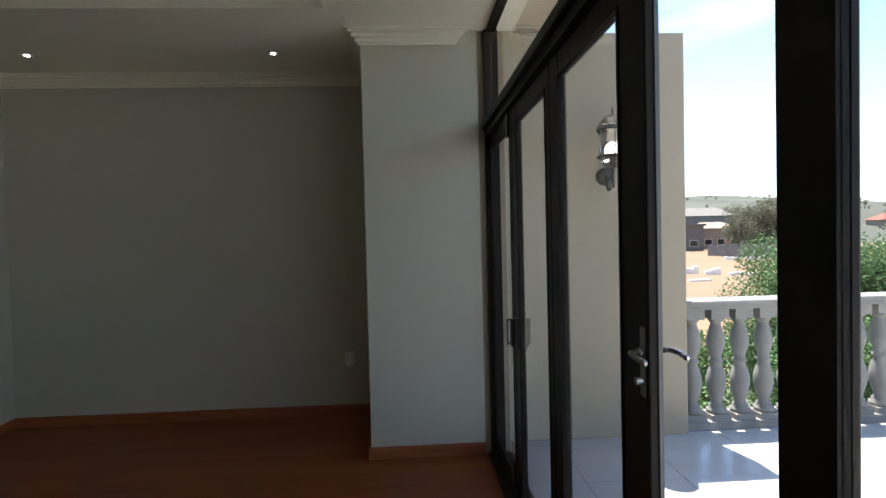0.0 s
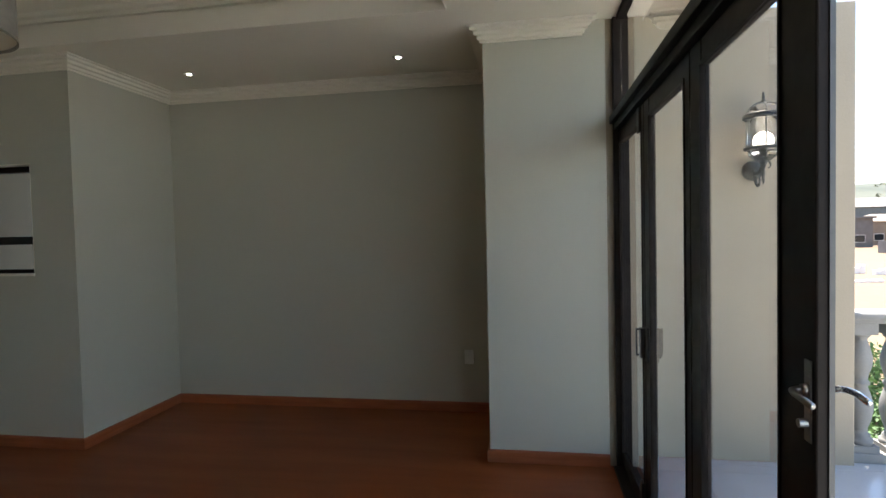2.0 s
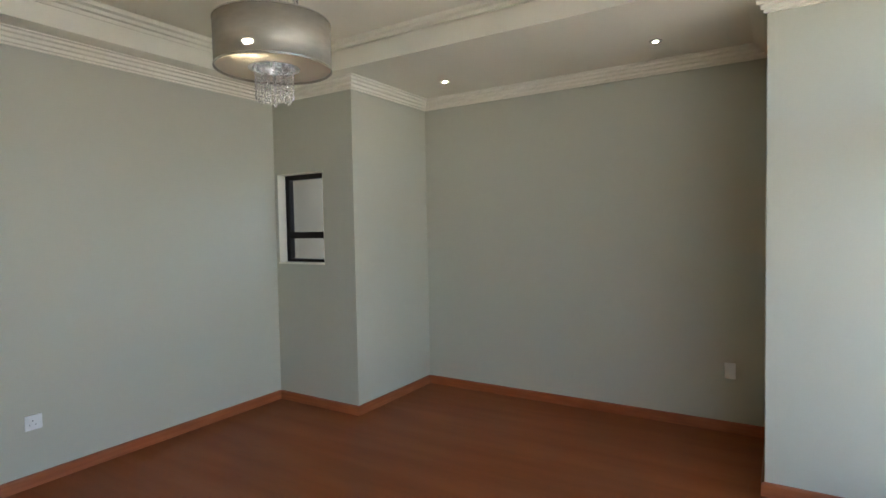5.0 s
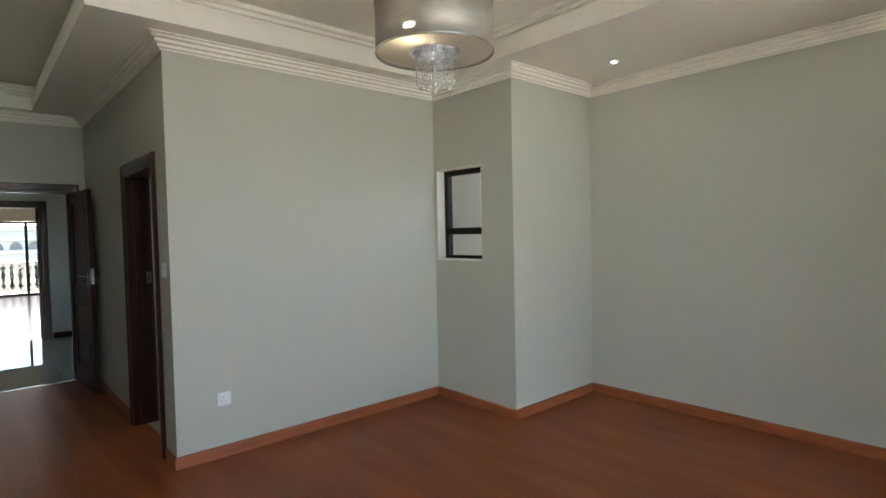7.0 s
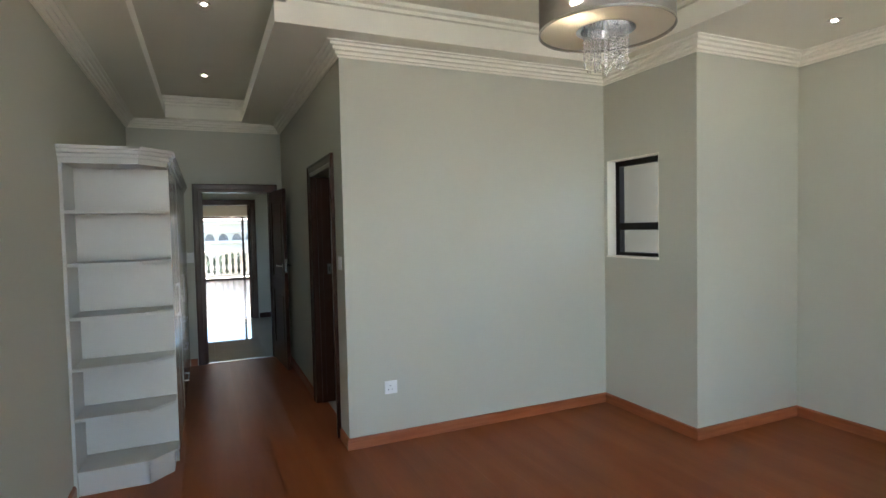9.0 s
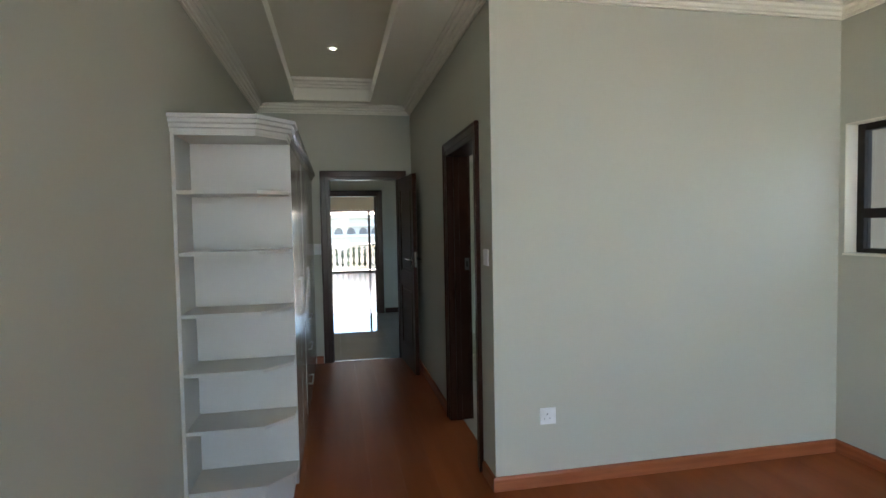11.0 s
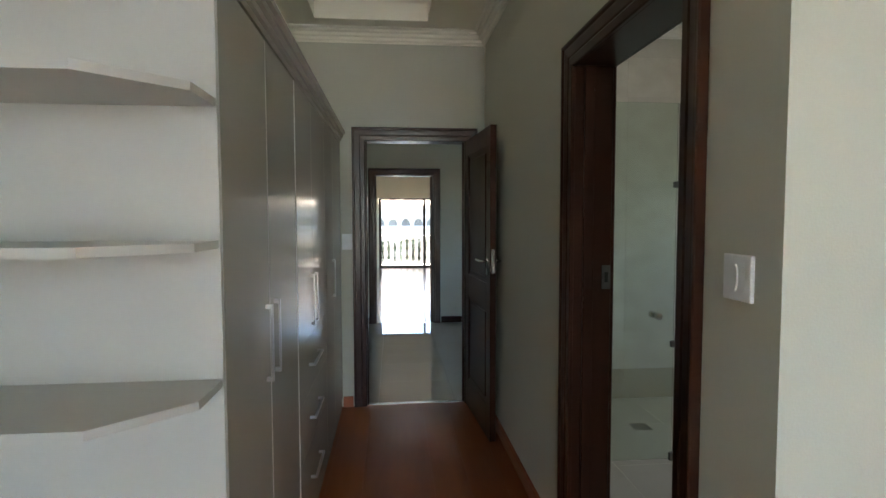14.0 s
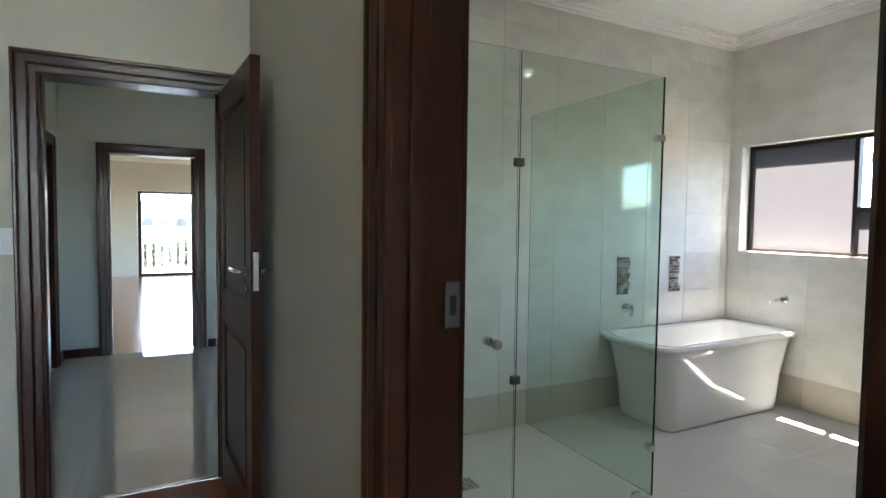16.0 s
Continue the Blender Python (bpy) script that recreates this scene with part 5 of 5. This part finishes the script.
def steps(a, b, first, pitch):
    out, v = [a], first
    while v < b - 1e-3:
        if v > a + 1e-3:
            out.append(v)
        v += pitch
    return out + [b]
VZ = [0.24, 0.545, 0.85, 1.155, 1.46, 1.765, 2.07, 2.375, 2.68, BC]
UY = steps(YC + T, BY, 1.86, 0.44)
tile_grid(bw, "skirting_tile", BATHSKIRT, UY, [0.0, 0.24], lambda u, v: (BX, u, v))
tile_grid(bw, "wall_tile", BATHTILE, UY, VZ, lambda u, v: (BX, u, v), bevel=0.0008)
UX = steps(BX, XS - T, -6.36, 0.44)
tile_grid(bn, "skirting_tile", BATHSKIRT, UX, [0.0, 0.24], lambda u, v: (u, BY, v), plane="wall_y")
for x0, x1, za, zb in ((BX, WX0, WZ0, WZ1), (WX1, XS - T, WZ0, WZ1), (BX, XS - T, 0.24, WZ0), (BX, XS - T, WZ1, BC)):
    tile_grid(bn, "wall_tile", BATHTILE, steps(x0, x1, -6.36, 0.44), [za] + [v for v in VZ if za + 0.02 < v < zb - 0.02] + [zb], lambda u, v: (u, BY, v), plane="wall_y", bevel=0.0008)
fb2 = structure("floor_bathroom", boxes((BX - 0.02, XS - T, 1.708, BY + 0.02, -0.12, -0.0014)), GROUT, "pale tiled bathroom floor")
tile_grid(fb2, "floor_tile", BATHFLOOR, steps(BX, XS - T, -6.05, 0.6), steps(1.708, BY, 2.2, 0.6), lambda u, v: (u, v, 0), plane="floor", gap=0.002)
fh = structure("floor_hall", boxes((HX - 0.02, XE - 0.03, HY0 - 0.02, HY1, -0.12, -0.008)), GROUT, "polished cream porcelain hall floor")
tile_grid(fh, "floor_tile", HALLTILE, steps(HX - 0.02, XE - 0.03, -9.6, 0.6), steps(HY0, HY1, 0.8, 0.6), lambda u, v: (u, v, 0), plane="floor", gap=0.0012, bevel=0.0004)
ft = structure("floor_terrace", boxes((XG + 0.08, 9.7, -4.0, 4.5, -0.25, -0.028)), GROUT, "pale grey polished terrace tiles")
tile_grid(ft, "floor_tile", TERRACE, steps(XG + 0.09, 9.7, 1.8, 0.6), steps(-1.0, 4.5, -0.6, 0.6), lambda u, v: (u, v, -0.02), plane="floor", gap=0.003)
tagged(part("threshold_strip", boxes((XE - 0.05, XE - 0.01, 0.716, 1.467, -0.004, 0.006), bevel=0.002), STEEL), "steel threshold strip in the doorway", "threshold")
